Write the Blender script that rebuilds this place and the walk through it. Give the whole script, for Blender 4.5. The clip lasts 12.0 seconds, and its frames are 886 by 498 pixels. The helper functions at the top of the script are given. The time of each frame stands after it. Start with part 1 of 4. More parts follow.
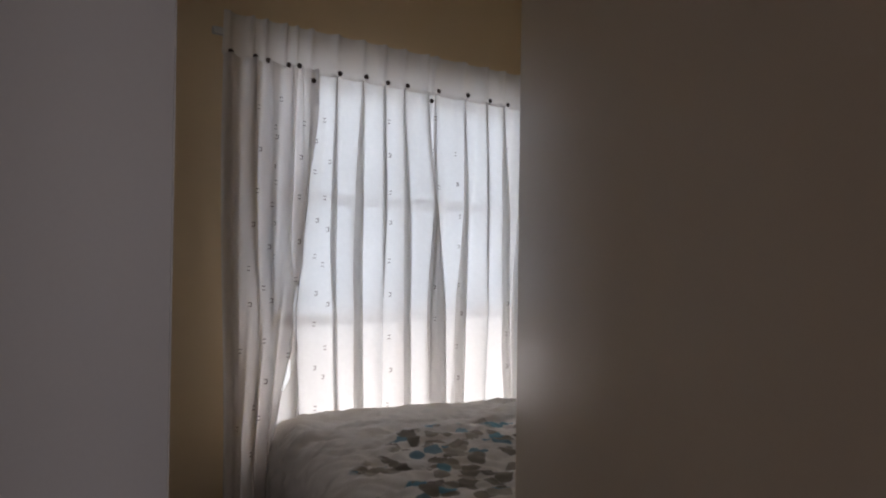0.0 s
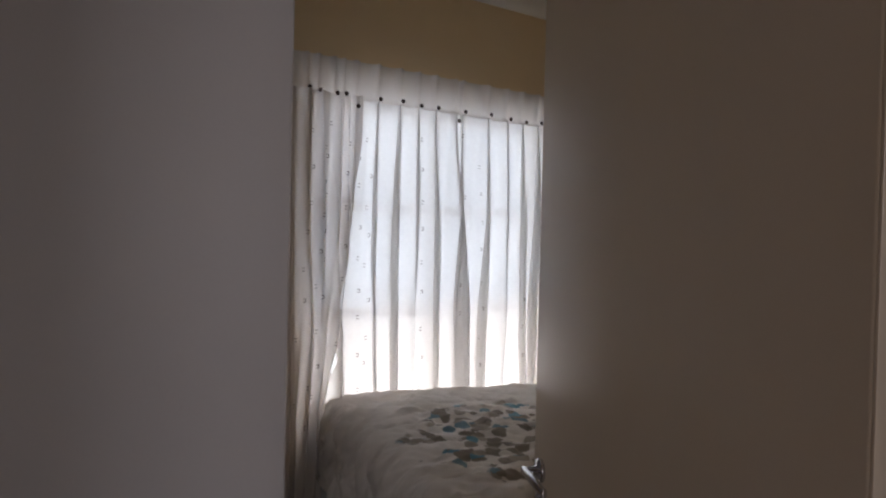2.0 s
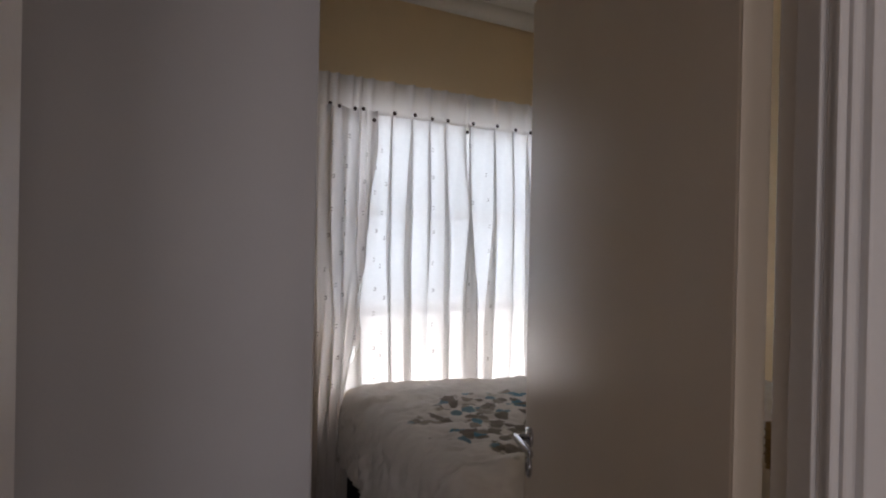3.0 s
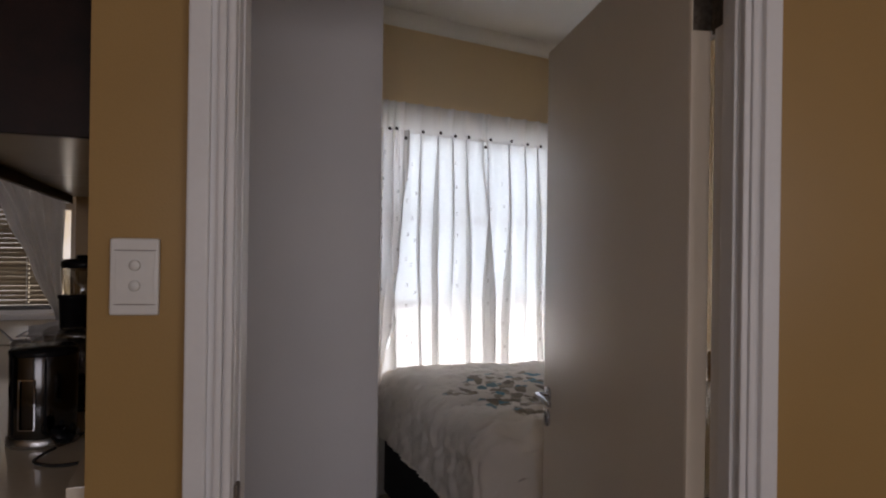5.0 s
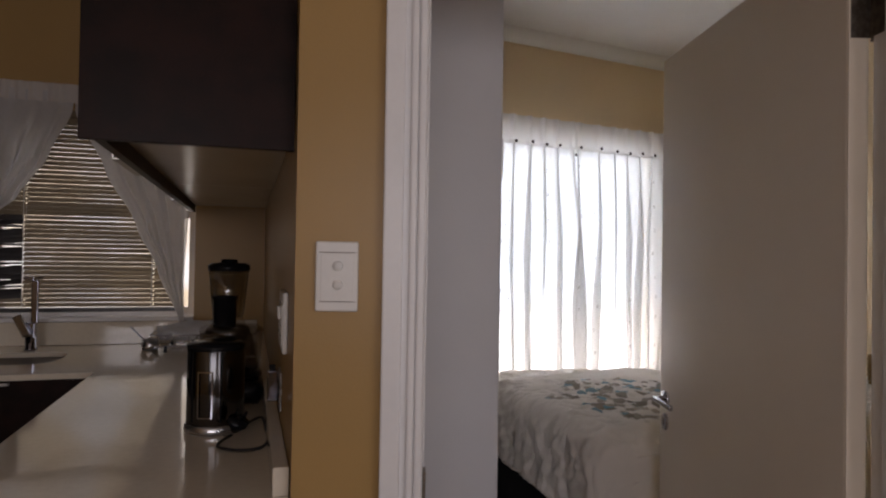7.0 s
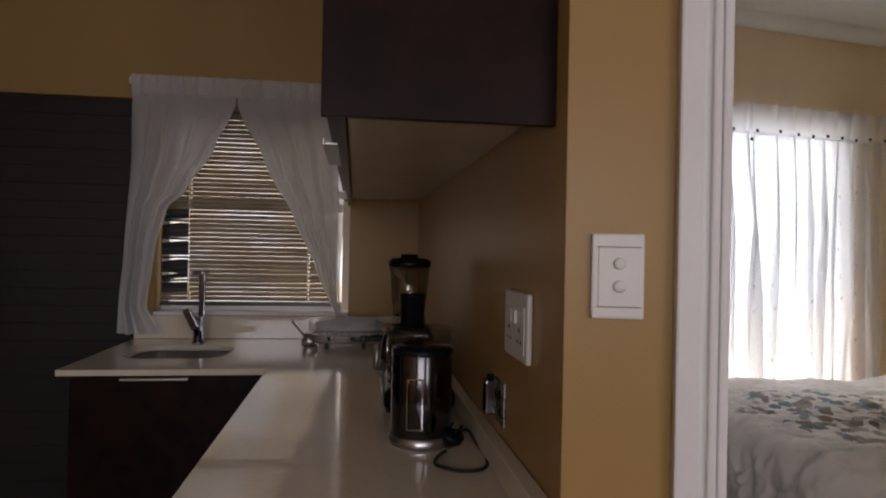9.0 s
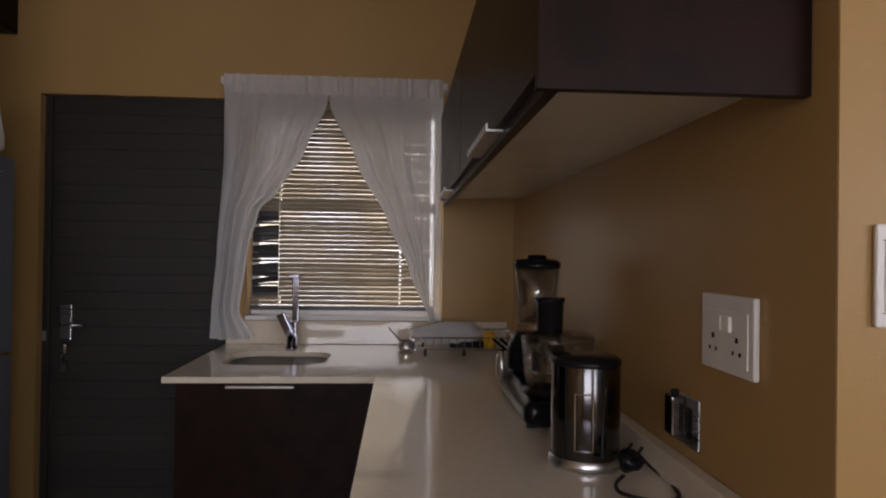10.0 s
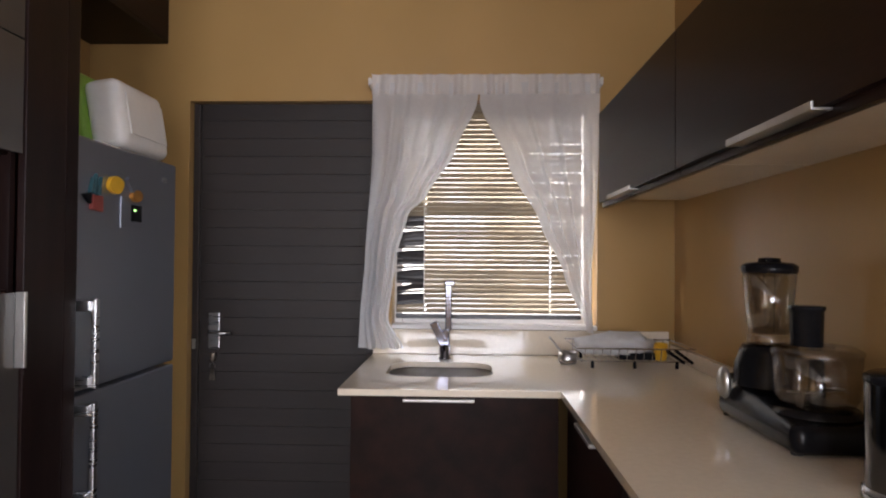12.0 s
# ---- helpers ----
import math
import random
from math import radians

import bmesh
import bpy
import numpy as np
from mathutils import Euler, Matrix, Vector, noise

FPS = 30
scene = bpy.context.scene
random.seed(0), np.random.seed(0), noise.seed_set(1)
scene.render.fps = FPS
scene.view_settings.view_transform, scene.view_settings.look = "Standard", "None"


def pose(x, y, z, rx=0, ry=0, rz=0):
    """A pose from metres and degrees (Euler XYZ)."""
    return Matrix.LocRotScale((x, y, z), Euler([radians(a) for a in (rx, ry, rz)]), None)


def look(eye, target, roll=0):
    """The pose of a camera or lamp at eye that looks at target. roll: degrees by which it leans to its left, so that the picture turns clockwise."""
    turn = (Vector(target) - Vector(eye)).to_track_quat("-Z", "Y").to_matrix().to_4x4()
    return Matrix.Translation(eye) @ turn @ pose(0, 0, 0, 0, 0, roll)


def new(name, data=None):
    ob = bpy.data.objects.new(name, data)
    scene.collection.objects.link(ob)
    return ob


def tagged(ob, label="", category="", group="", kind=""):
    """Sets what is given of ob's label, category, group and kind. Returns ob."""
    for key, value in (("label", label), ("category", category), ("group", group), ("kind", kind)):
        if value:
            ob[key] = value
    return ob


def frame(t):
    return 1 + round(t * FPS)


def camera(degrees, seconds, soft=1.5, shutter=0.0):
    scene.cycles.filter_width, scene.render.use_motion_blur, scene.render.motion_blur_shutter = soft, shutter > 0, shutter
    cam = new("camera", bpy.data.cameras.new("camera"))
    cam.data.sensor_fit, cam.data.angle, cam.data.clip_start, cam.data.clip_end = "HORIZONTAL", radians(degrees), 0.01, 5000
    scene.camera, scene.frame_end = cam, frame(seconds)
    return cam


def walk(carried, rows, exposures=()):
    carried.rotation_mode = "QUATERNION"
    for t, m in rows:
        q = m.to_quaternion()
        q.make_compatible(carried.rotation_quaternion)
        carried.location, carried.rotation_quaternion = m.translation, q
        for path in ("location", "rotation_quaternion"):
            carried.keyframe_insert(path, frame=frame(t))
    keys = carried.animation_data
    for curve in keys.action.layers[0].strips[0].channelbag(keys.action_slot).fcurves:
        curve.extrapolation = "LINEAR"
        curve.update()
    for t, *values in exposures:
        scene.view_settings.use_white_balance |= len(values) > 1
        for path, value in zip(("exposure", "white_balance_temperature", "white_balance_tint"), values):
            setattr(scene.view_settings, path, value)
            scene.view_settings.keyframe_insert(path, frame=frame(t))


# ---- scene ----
cam = camera(69.0, 12.0, soft=2.1)
PATH = [
    (0, (0.217, 0.15, 1.298), (1.048, 1.969, 1.317), 0.8),
    (0.5, (0.167, 0.07, 1.32), (0.986, 1.895, 1.332), 1.0),
    (1, (0.094, -0.012, 1.326), (0.908, 1.815, 1.333), 1.2),
    (1.5, (0.022, -0.078, 1.375), (0.832, 1.729, 1.346), 1.4),
    (2, (0.008, -0.149, 1.372), (0.792, 1.647, 1.347), 1.4),
    (2.5, (-0.019, -0.272, 1.370), (0.745, 1.532, 1.348), 1.3),
    (3.2, (-0.071, -0.425, 1.352), (0.668, 1.417, 1.347), 1.1),
    (5, (-0.317, -0.763, 1.337), (0.422, 1.095, 1.341), 0.8),
    (5.5, (-0.362, -0.821, 1.342), (0.351, 1.048, 1.342), 1.0),
    (6, (-0.426, -0.805, 1.343), (0.258, 1.075, 1.342), 1.1),
    (6.5, (-0.488, -0.788, 1.341), (0.145, 1.109, 1.343), 1.1),
    (7, (-0.537, -0.762, 1.324), (0.04, 1.153, 1.351), 0.9),
    (7.2, (-0.548, -0.749, 1.332), (-0.008, 1.177, 1.344), 0.7),
    (8.8, (-0.746, -0.556, 1.322), (-0.432, 1.419, 1.338), 1.1),
    (9, (-0.757, -0.515, 1.32), (-0.488, 1.466, 1.326), 1.1),
    (9.5, (-0.864, -0.429, 1.309), (-0.666, 1.561, 1.318), 0.9),
    (10, (-0.973, -0.353, 1.307), (-0.843, 1.642, 1.323), 0.8),
    (10.5, (-1.045, -0.307, 1.31), (-0.987, 1.692, 1.329), 0.5),
    (11, (-1.14, -0.283, 1.3), (-1.131, 1.717, 1.331), 0.3),
    (11.5, (-1.236, -0.251, 1.306), (-1.281, 1.748, 1.337), 0.4),
    (12, (-1.346, -0.202, 1.295), (-1.415, 1.796, 1.332), 0.4),
]
EXPOSURE = [(0, -1.3, 6900, 23), (2.5, -1.0, 6900, 23), (5, -0.85, 6800, 22), (7, -0.4, 6850, 23), (9, -0.08, 6700, 22), (9.5, 0.2, 6430, 20), (10.5, 1.0, 6450, 20), (11.2, 1.47, 6400, 19), (12, 1.8, 6320, 18)]
walk(cam, [(t, look(eye, target, roll)) for t, eye, target, roll in PATH], EXPOSURE)

# ---- light ----
world = bpy.data.worlds.new("world")
scene.world = world
world.use_nodes = True
wn, wl = world.node_tree.nodes, world.node_tree.links
sky = wn.new("ShaderNodeTexSky")
sky.sky_type, sky.sun_disc = 'NISHITA', False
sky.sun_elevation, sky.sun_rotation = radians(34), radians(-75)
wn["Background"].inputs["Strength"].default_value = 0.12
wl.new(sky.outputs[0], wn["Background"].inputs["Color"])


def area_lamp(name, m, sx, sy, watts, colour):
    data = bpy.data.lights.new(name, 'AREA')
    data.shape, data.size, data.size_y, data.energy, data.color = 'RECTANGLE', sx, sy, watts, colour
    ob = new(name, data)
    ob.matrix_world = m
    return tagged(ob, kind="structure")


SKY_BED, SKY_ROOM = 64.0, 33.0
sun_data = bpy.data.lights.new("sun", 'SUN')
sun_data.energy, sun_data.angle, sun_data.color = 2.0, radians(0.5), (1.0, 0.95, 0.86)
sun = new("sun", sun_data)
sun.matrix_world = look((-10.0, 2.6, 7.0), (0.0, 0.0, 0.0))


# ---- materials ----
def mat(name, colour, rough=0.6, metal=0.0, vary=0.12, scale=6.0, bump=0.05, grain=120.0, second=None, stretch=(1, 1, 1), coat=0.0, spec=0.5):
    """A surface with colour variation at two scales and a fine relief."""
    m = bpy.data.materials.new(name)
    m.use_nodes = True
    n, l = m.node_tree.nodes, m.node_tree.links
    b = n["Principled BSDF"]
    b.inputs["Metallic"].default_value = metal
    b.inputs["Coat Weight"].default_value = coat
    b.inputs["Specular IOR Level"].default_value = spec
    tc, mp = n.new("ShaderNodeTexCoord"), n.new("ShaderNodeMapping")
    mp.inputs["Scale"].default_value = stretch
    l.new(tc.outputs["Object"], mp.inputs["Vector"])
    big, fine = n.new("ShaderNodeTexNoise"), n.new("ShaderNodeTexNoise")
    big.inputs["Scale"].default_value, big.inputs["Detail"].default_value = scale, 5
    fine.inputs["Scale"].default_value, fine.inputs["Detail"].default_value = grain, 3
    l.new(mp.outputs[0], big.inputs["Vector"]), l.new(mp.outputs[0], fine.inputs["Vector"])
    ramp = n.new("ShaderNodeValToRGB")
    other = second or tuple(c * (1 - vary) for c in colour)
    ramp.color_ramp.elements[0].color, ramp.color_ramp.elements[1].color = (*other, 1), (*colour, 1)
    ramp.color_ramp.elements[0].position, ramp.color_ramp.elements[1].position = 0.35, 0.65
    add = n.new("ShaderNodeMath")
    add.operation = 'MULTIPLY_ADD'
    add.inputs[1].default_value, add.inputs[2].default_value = 0.3, -0.15
    l.new(fine.outputs["Fac"], add.inputs[0])
    tot = n.new("ShaderNodeMath")
    l.new(big.outputs["Fac"], tot.inputs[0]), l.new(add.outputs[0], tot.inputs[1])
    l.new(tot.outputs[0], ramp.inputs["Fac"]), l.new(ramp.outputs[0], b.inputs["Base Color"])
    rr = n.new("ShaderNodeMapRange")
    rr.inputs["To Min"].default_value, rr.inputs["To Max"].default_value = max(0.02, rough * 0.85), min(1, rough * 1.15)
    l.new(big.outputs["Fac"], rr.inputs["Value"]), l.new(rr.outputs[0], b.inputs["Roughness"])
    if bump:
        bp = n.new("ShaderNodeBump")
        bp.inputs["Strength"].default_value, bp.inputs["Distance"].default_value = bump, 0.003
        l.new(fine.outputs["Fac"], bp.inputs["Height"]), l.new(bp.outputs[0], b.inputs["Normal"])
    return m


def glass_mat(name, colour=(0.95, 0.97, 0.97), rough=0.02, mix=0.85):
    m = bpy.data.materials.new(name)
    m.use_nodes = True
    n, l = m.node_tree.nodes, m.node_tree.links
    n.remove(n["Principled BSDF"])
    tr, gl, mx = n.new("ShaderNodeBsdfTransparent"), n.new("ShaderNodeBsdfGlossy"), n.new("ShaderNodeMixShader")
    tr.inputs["Color"].default_value = (*colour, 1)
    gl.inputs["Roughness"].default_value = rough
    mx.inputs["Fac"].default_value = 1 - mix
    l.new(tr.outputs[0], mx.inputs[1]), l.new(gl.outputs[0], mx.inputs[2])
    l.new(mx.outputs[0], n["Material Output"].inputs["Surface"])
    return m


def sheer_mat(name, colour, clear, trans, weave=900.0):
    """Thin woven cloth: part open weave, part lit through, part lit from the front."""
    m = bpy.data.materials.new(name)
    m.use_nodes = True
    n, l = m.node_tree.nodes, m.node_tree.links
    n.remove(n["Principled BSDF"])
    tp, tl, df = n.new("ShaderNodeBsdfTransparent"), n.new("ShaderNodeBsdfTranslucent"), n.new("ShaderNodeBsdfDiffuse")
    tl.inputs["Color"].default_value = df.inputs["Color"].default_value = (*colour, 1)
    a, b = n.new("ShaderNodeMixShader"), n.new("ShaderNodeMixShader")
    a.inputs["Fac"].default_value = trans
    l.new(df.outputs[0], a.inputs[1]), l.new(tl.outputs[0], a.inputs[2])
    tc, nz, mr = n.new("ShaderNodeTexCoord"), n.new("ShaderNodeTexNoise"), n.new("ShaderNodeMapRange")
    nz.inputs["Scale"].default_value = 60
    mr.inputs["To Min"].default_value, mr.inputs["To Max"].default_value = clear * 0.75, clear * 1.25
    l.new(tc.outputs["Object"], nz.inputs["Vector"]), l.new(nz.outputs["Fac"], mr.inputs["Value"])
    l.new(mr.outputs[0], b.inputs["Fac"]), l.new(a.outputs[0], b.inputs[1]), l.new(tp.outputs[0], b.inputs[2])
    l.new(b.outputs[0], n["Material Output"].inputs["Surface"])
    return m


def glow_mat(name, low, high, strength, scale=1.5):
    """Daylit distance outside a window."""
    m = bpy.data.materials.new(name)
    m.use_nodes = True
    n, l = m.node_tree.nodes, m.node_tree.links
    n.remove(n["Principled BSDF"])
    em, tc, nz, rp = n.new("ShaderNodeEmission"), n.new("ShaderNodeTexCoord"), n.new("ShaderNodeTexNoise"), n.new("ShaderNodeValToRGB")
    nz.inputs["Scale"].default_value = scale
    rp.color_ramp.elements[0].color, rp.color_ramp.elements[1].color = (*low, 1), (*high, 1)
    rp.color_ramp.elements[0].position, rp.color_ramp.elements[1].position = 0.4, 0.6
    l.new(tc.outputs["Object"], nz.inputs["Vector"]), l.new(nz.outputs["Fac"], rp.inputs["Fac"])
    l.new(rp.outputs[0], em.inputs["Color"])
    em.inputs["Strength"].default_value = strength
    l.new(em.outputs[0], n["Material Output"].inputs["Surface"])
    return m


WALL = mat("ochre wall paint", (0.40, 0.248, 0.094), 0.32, vary=0.07, scale=2.5, bump=0.08, grain=220, spec=0.25)
BEDWALL = mat("pale buff wall paint", (0.86, 0.68, 0.44), 0.7, vary=0.06, scale=2.0, bump=0.12, grain=220)
CEIL = mat("white ceiling paint", (0.86, 0.85, 0.83), 0.8, vary=0.05, scale=2.0, bump=0.05)
TRIM = mat("white gloss trim paint", (0.80, 0.79, 0.79), 0.35, vary=0.06, scale=5, bump=0.04, grain=90)
LEAF = mat("off-white satin door paint", (0.82, 0.73, 0.61), 0.21, vary=0.03, scale=3, bump=0.06, grain=260)
WARD = mat("pale grey wardrobe board", (0.67, 0.67, 0.695), 0.45, vary=0.05, scale=3, bump=0.04)
TILE = mat("beige floor tile", (0.42, 0.35, 0.27), 0.25, vary=0.15, scale=8, bump=0.03)
GROUT = mat("grey grout", (0.25, 0.23, 0.2), 0.9, bump=0.2)
CARPET = mat("beige carpet", (0.45, 0.39, 0.31), 0.95, vary=0.3, scale=30, bump=0.6, grain=400)
WENGE = mat("dark wenge foil", (0.020, 0.008, 0.006), 0.36, vary=0.5, scale=14, bump=0.06, grain=200, stretch=(1, 0.12, 1), second=(0.010, 0.005, 0.004), spec=0.10)
WENGE_V = mat("dark wenge upright foil", (0.020, 0.010, 0.009), 0.32, vary=0.5, scale=14, bump=0.06, grain=200, stretch=(1, 1, 0.1), second=(0.010, 0.006, 0.006), spec=0.15)
GREYDOOR = mat("grey gloss cabinet door", (0.055, 0.050, 0.048), 0.2, vary=0.08, scale=5, bump=0.02)
UNDER = mat("cream melamine underside", (0.62, 0.56, 0.46), 0.22, vary=0.05, scale=4, bump=0.02)
STONE = mat("cream quartz worktop", (0.72, 0.64, 0.52), 0.09, vary=0.05, scale=60, bump=0.0, grain=400, coat=0.3)
STEEL = mat("brushed steel", (0.55, 0.55, 0.56), 0.28, 1.0, vary=0.15, scale=9, bump=0.05, grain=300, stretch=(1, 1, 12))
CHROME = mat("chrome", (0.50, 0.50, 0.53), 0.12, 1.0, vary=0.05, scale=9, bump=0.0)
DARKSTEEL = mat("polished dark steel", (0.10, 0.098, 0.10), 0.14, 1.0, vary=0.1, scale=9, bump=0.0)
TAPM = mat("dark polished tap steel", (0.24, 0.24, 0.28), 0.12, 1.0, vary=0.05, scale=9, bump=0.0)
ALU = mat("matt aluminium", (0.55, 0.54, 0.52), 0.35, 1.0, vary=0.1, scale=20, bump=0.03)
FRIDGE = mat("graphite fridge enamel", (0.32, 0.345, 0.40), 0.34, 0.8, vary=0.02, scale=2, bump=0.0, coat=0.6)
BLACK = mat("black plastic", (0.010, 0.010, 0.012), 0.2, vary=0.3, scale=15, bump=0.03, spec=0.14)
RUBBER = mat("black rubber", (0.014, 0.013, 0.013), 0.6, vary=0.3, scale=30)
WHITEP = mat("white plastic", (0.74, 0.72, 0.69), 0.35, vary=0.04, scale=30, bump=0.02)
CHARDOOR = mat("charcoal painted plank", (0.031, 0.0245, 0.0225), 0.5, vary=0.25, scale=5, bump=0.25, grain=180, stretch=(0.15, 1, 1), spec=0.3)
BRASS = mat("dull brass", (0.35, 0.25, 0.12), 0.4, 1.0, vary=0.3, scale=40)
BRONZE = mat("dark hinge steel", (0.20, 0.17, 0.14), 0.4, 0.9, vary=0.4, scale=60)
# near-black slat colour: shade against the window painted in; bottom rail shares it
SLATDARK = mat("blind slat darkened for shade", (0.045, 0.042, 0.045), 0.3, vary=0.3, scale=12, bump=0.0)
SLAT = mat("tan blind slat", (0.30, 0.25, 0.18), 0.22, vary=0.1, scale=6, bump=0.0, grain=50, stretch=(0.5, 1, 1))
CORD = mat("white cord", (0.75, 0.74, 0.7), 0.8, vary=0.1)
CLEAR = glass_mat("clear plastic", (0.80, 0.78, 0.74), 0.08, 0.86)
SMOKE = glass_mat("smoked plastic", (0.88, 0.86, 0.84), 0.08, 0.88)
TINT = glass_mat("pale blue obscured glass", (0.79, 0.86, 0.91), 0.1, 0.93)
PANE = glass_mat("window glass", (0.96, 0.98, 0.98), 0.02, 0.93)
SHEER = sheer_mat("white voile", (0.86, 0.85, 0.84), 0.15, 0.52)
SHEER2 = sheer_mat("white lined voile", (0.80, 0.76, 0.74), 0.05, 0.4)
LACE = sheer_mat("thin white kitchen voile", (0.86, 0.86, 0.88), 0.20, 0.52)
HEAD = sheer_mat("curtain heading tape", (0.80, 0.77, 0.75), 0.02, 0.45)
BUTTON = mat("brown button", (0.06, 0.035, 0.03), 0.4, bump=0.0)
MOTIF = mat("embroidered thread", (0.22, 0.17, 0.15), 0.8, bump=0.0)
NAVY = mat("dark navy bed base fabric", (0.012, 0.013, 0.02), 0.9, vary=0.3, scale=40, bump=0.3, grain=500)
YELLOW = mat("yellow plastic", (0.75, 0.42, 0.02), 0.45, bump=0.02)
GREEN = mat("green plastic", (0.22, 0.42, 0.06), 0.45, bump=0.02)
REDC = mat("red paint", (0.28, 0.06, 0.05), 0.5)
TEALC = mat("teal paint", (0.025, 0.09, 0.115), 0.5)
LED = glow_mat("green display", (0.35, 0.9, 0.2), (0.35, 0.9, 0.2), 1.2)
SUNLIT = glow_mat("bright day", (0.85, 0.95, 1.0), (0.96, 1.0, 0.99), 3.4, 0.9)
YARD = glow_mat("yard in daylight", (0.66, 0.55, 0.40), (0.84, 0.83, 0.82), 2.2, 2.2)


# ---- mesh helpers ----
def finish(name, bm, material, parent=None, label="", smooth=False):
    me = bpy.data.meshes.new(name)
    bm.normal_update()
    bm.to_mesh(me)
    bm.free()
    if smooth:
        for p in me.polygons:
            p.use_smooth = True
    me.materials.append(material)
    ob = new(name, me)
    if parent is not None:
        ob.parent = parent
    if label:
        ob["label"] = label
    return ob


def part(name, bm, material, parent, label="", smooth=False):
    return finish(name, bm, material, parent, label, smooth)


def thing(name, label, category, m=None, group="", kind=""):
    ob = new(name)
    if m is not None:
        ob.matrix_world = m
    return tagged(ob, label, category, group, kind)


def box(lo, hi, bevel=0.0, seg=2, bm=None):
    b = bm or bmesh.new()
    r = bmesh.ops.create_cube(b, size=1.0)
    c = [(lo[i] + hi[i]) / 2 for i in range(3)]
    s = [abs(hi[i] - lo[i]) for i in range(3)]
    for v in r["verts"]:
        v.co = Vector((c[0] + v.co.x * s[0], c[1] + v.co.y * s[1], c[2] + v.co.z * s[2]))
    if bevel:
        es = {e for v in r["verts"] for e in v.link_edges}
        bmesh.ops.bevel(b, geom=list(es), offset=min(bevel, min(s) * 0.45), segments=seg, profile=0.6, affect='EDGES')
    return b


def lathe(profile, cx=0.0, cy=0.0, n=40, bm=None, sx=1.0, sy=1.0):
    """A turned shape from (radius, height) pairs, closed at ends of radius 0."""
    b = bm or bmesh.new()
    rings = []
    for r, z in profile:
        if r <= 1e-6:
            rings.append([b.verts.new((cx, cy, z))])
        else:
            rings.append([b.verts.new((cx + sx * r * math.cos(2 * math.pi * i / n), cy + sy * r * math.sin(2 * math.pi * i / n), z)) for i in range(n)])
    for a, c in zip(rings, rings[1:]):
        for i in range(n):
            j = (i + 1) % n
            if len(a) == 1 and len(c) == 1:
                continue
            if len(a) == 1:
                b.faces.new((a[0], c[j], c[i]))
            elif len(c) == 1:
                b.faces.new((a[i], a[j], c[0]))
            else:
                b.faces.new((a[i], a[j], c[j], c[i]))
    return b


def tube(points, r, n=10, bm=None):
    """A round bar along points."""
    b = bm or bmesh.new()
    pts = [Vector(p) for p in points]
    rings = []
    for i, p in enumerate(pts):
        d = (pts[min(i + 1, len(pts) - 1)] - pts[max(i - 1, 0)]).normalized()
        a = d.orthogonal().normalized() if i == 0 else (rings_a - d * rings_a.dot(d)).normalized()
        rings_a = a
        c = d.cross(a)
        rings.append([b.verts.new(p + r * (a * math.cos(2 * math.pi * k / n) + c * math.sin(2 * math.pi * k / n))) for k in range(n)])
    for s, t in zip(rings, rings[1:]):
        for k in range(n):
            b.faces.new((s[k], s[(k + 1) % n], t[(k + 1) % n], t[k]))
    b.faces.new(list(reversed(rings[0]))), b.faces.new(rings[-1])
    return b


def smooth_path(points, steps=8):
    """Points of a curve through the given ones."""
    p = [Vector(q) for q in points]
    out = []
    for i in range(len(p) - 1):
        a, b, c, d = p[max(i - 1, 0)], p[i], p[i + 1], p[min(i + 2, len(p) - 1)]
        for k in range(steps):
            t = k / steps
            out.append(0.5 * (2 * b + (c - a) * t + (2 * a - 5 * b + 4 * c - d) * t * t + (3 * b - a - 3 * c + d) * t ** 3))
    return out + [p[-1]]


def struct(name, bm, material, label="", m=None, smooth=False):
    ob = finish(name, bm, material, None, label, smooth)
    if m is not None:
        ob.matrix_world = m
    return tagged(ob, label, "", "", "structure")


def wall_with_holes(length, height, thick, holes):
    """A wall along local x, from y 0 to y thick, with rectangular holes (x0, x1, z0, z1)."""
    b = bmesh.new()
    xs = sorted({0.0, length, *[h[0] for h in holes], *[h[1] for h in holes]})
    zs = sorted({0.0, height, *[h[2] for h in holes], *[h[3] for h in holes]})
    def solid(i, k):
        if not (0 <= i < len(xs) - 1 and 0 <= k < len(zs) - 1):
            return False
        x, z = (xs[i] + xs[i + 1]) / 2, (zs[k] + zs[k + 1]) / 2
        return not any(h[0] < x < h[1] and h[2] < z < h[3] for h in holes)
    vs = {}
    def v(i, y, k):
        if (i, y, k) not in vs:
            vs[i, y, k] = b.verts.new((xs[i], y, zs[k]))
        return vs[i, y, k]
    for i in range(len(xs) - 1):
        for k in range(len(zs) - 1):
            if not solid(i, k):
                continue
            b.faces.new((v(i, 0, k), v(i + 1, 0, k), v(i + 1, 0, k + 1), v(i, 0, k + 1)))
            b.faces.new((v(i, thick, k), v(i, thick, k + 1), v(i + 1, thick, k + 1), v(i + 1, thick, k)))
            if not solid(i - 1, k):
                b.faces.new((v(i, 0, k), v(i, 0, k + 1), v(i, thick, k + 1), v(i, thick, k)))
            if not solid(i + 1, k):
                b.faces.new((v(i + 1, 0, k), v(i + 1, thick, k), v(i + 1, thick, k + 1), v(i + 1, 0, k + 1)))
            if not solid(i, k - 1):
                b.faces.new((v(i, 0, k), v(i, thick, k), v(i + 1, thick, k), v(i + 1, 0, k)))
            if not solid(i, k + 1):
                b.faces.new((v(i, 0, k + 1), v(i + 1, 0, k + 1), v(i + 1, thick, k + 1), v(i, thick, k + 1)))
    return b


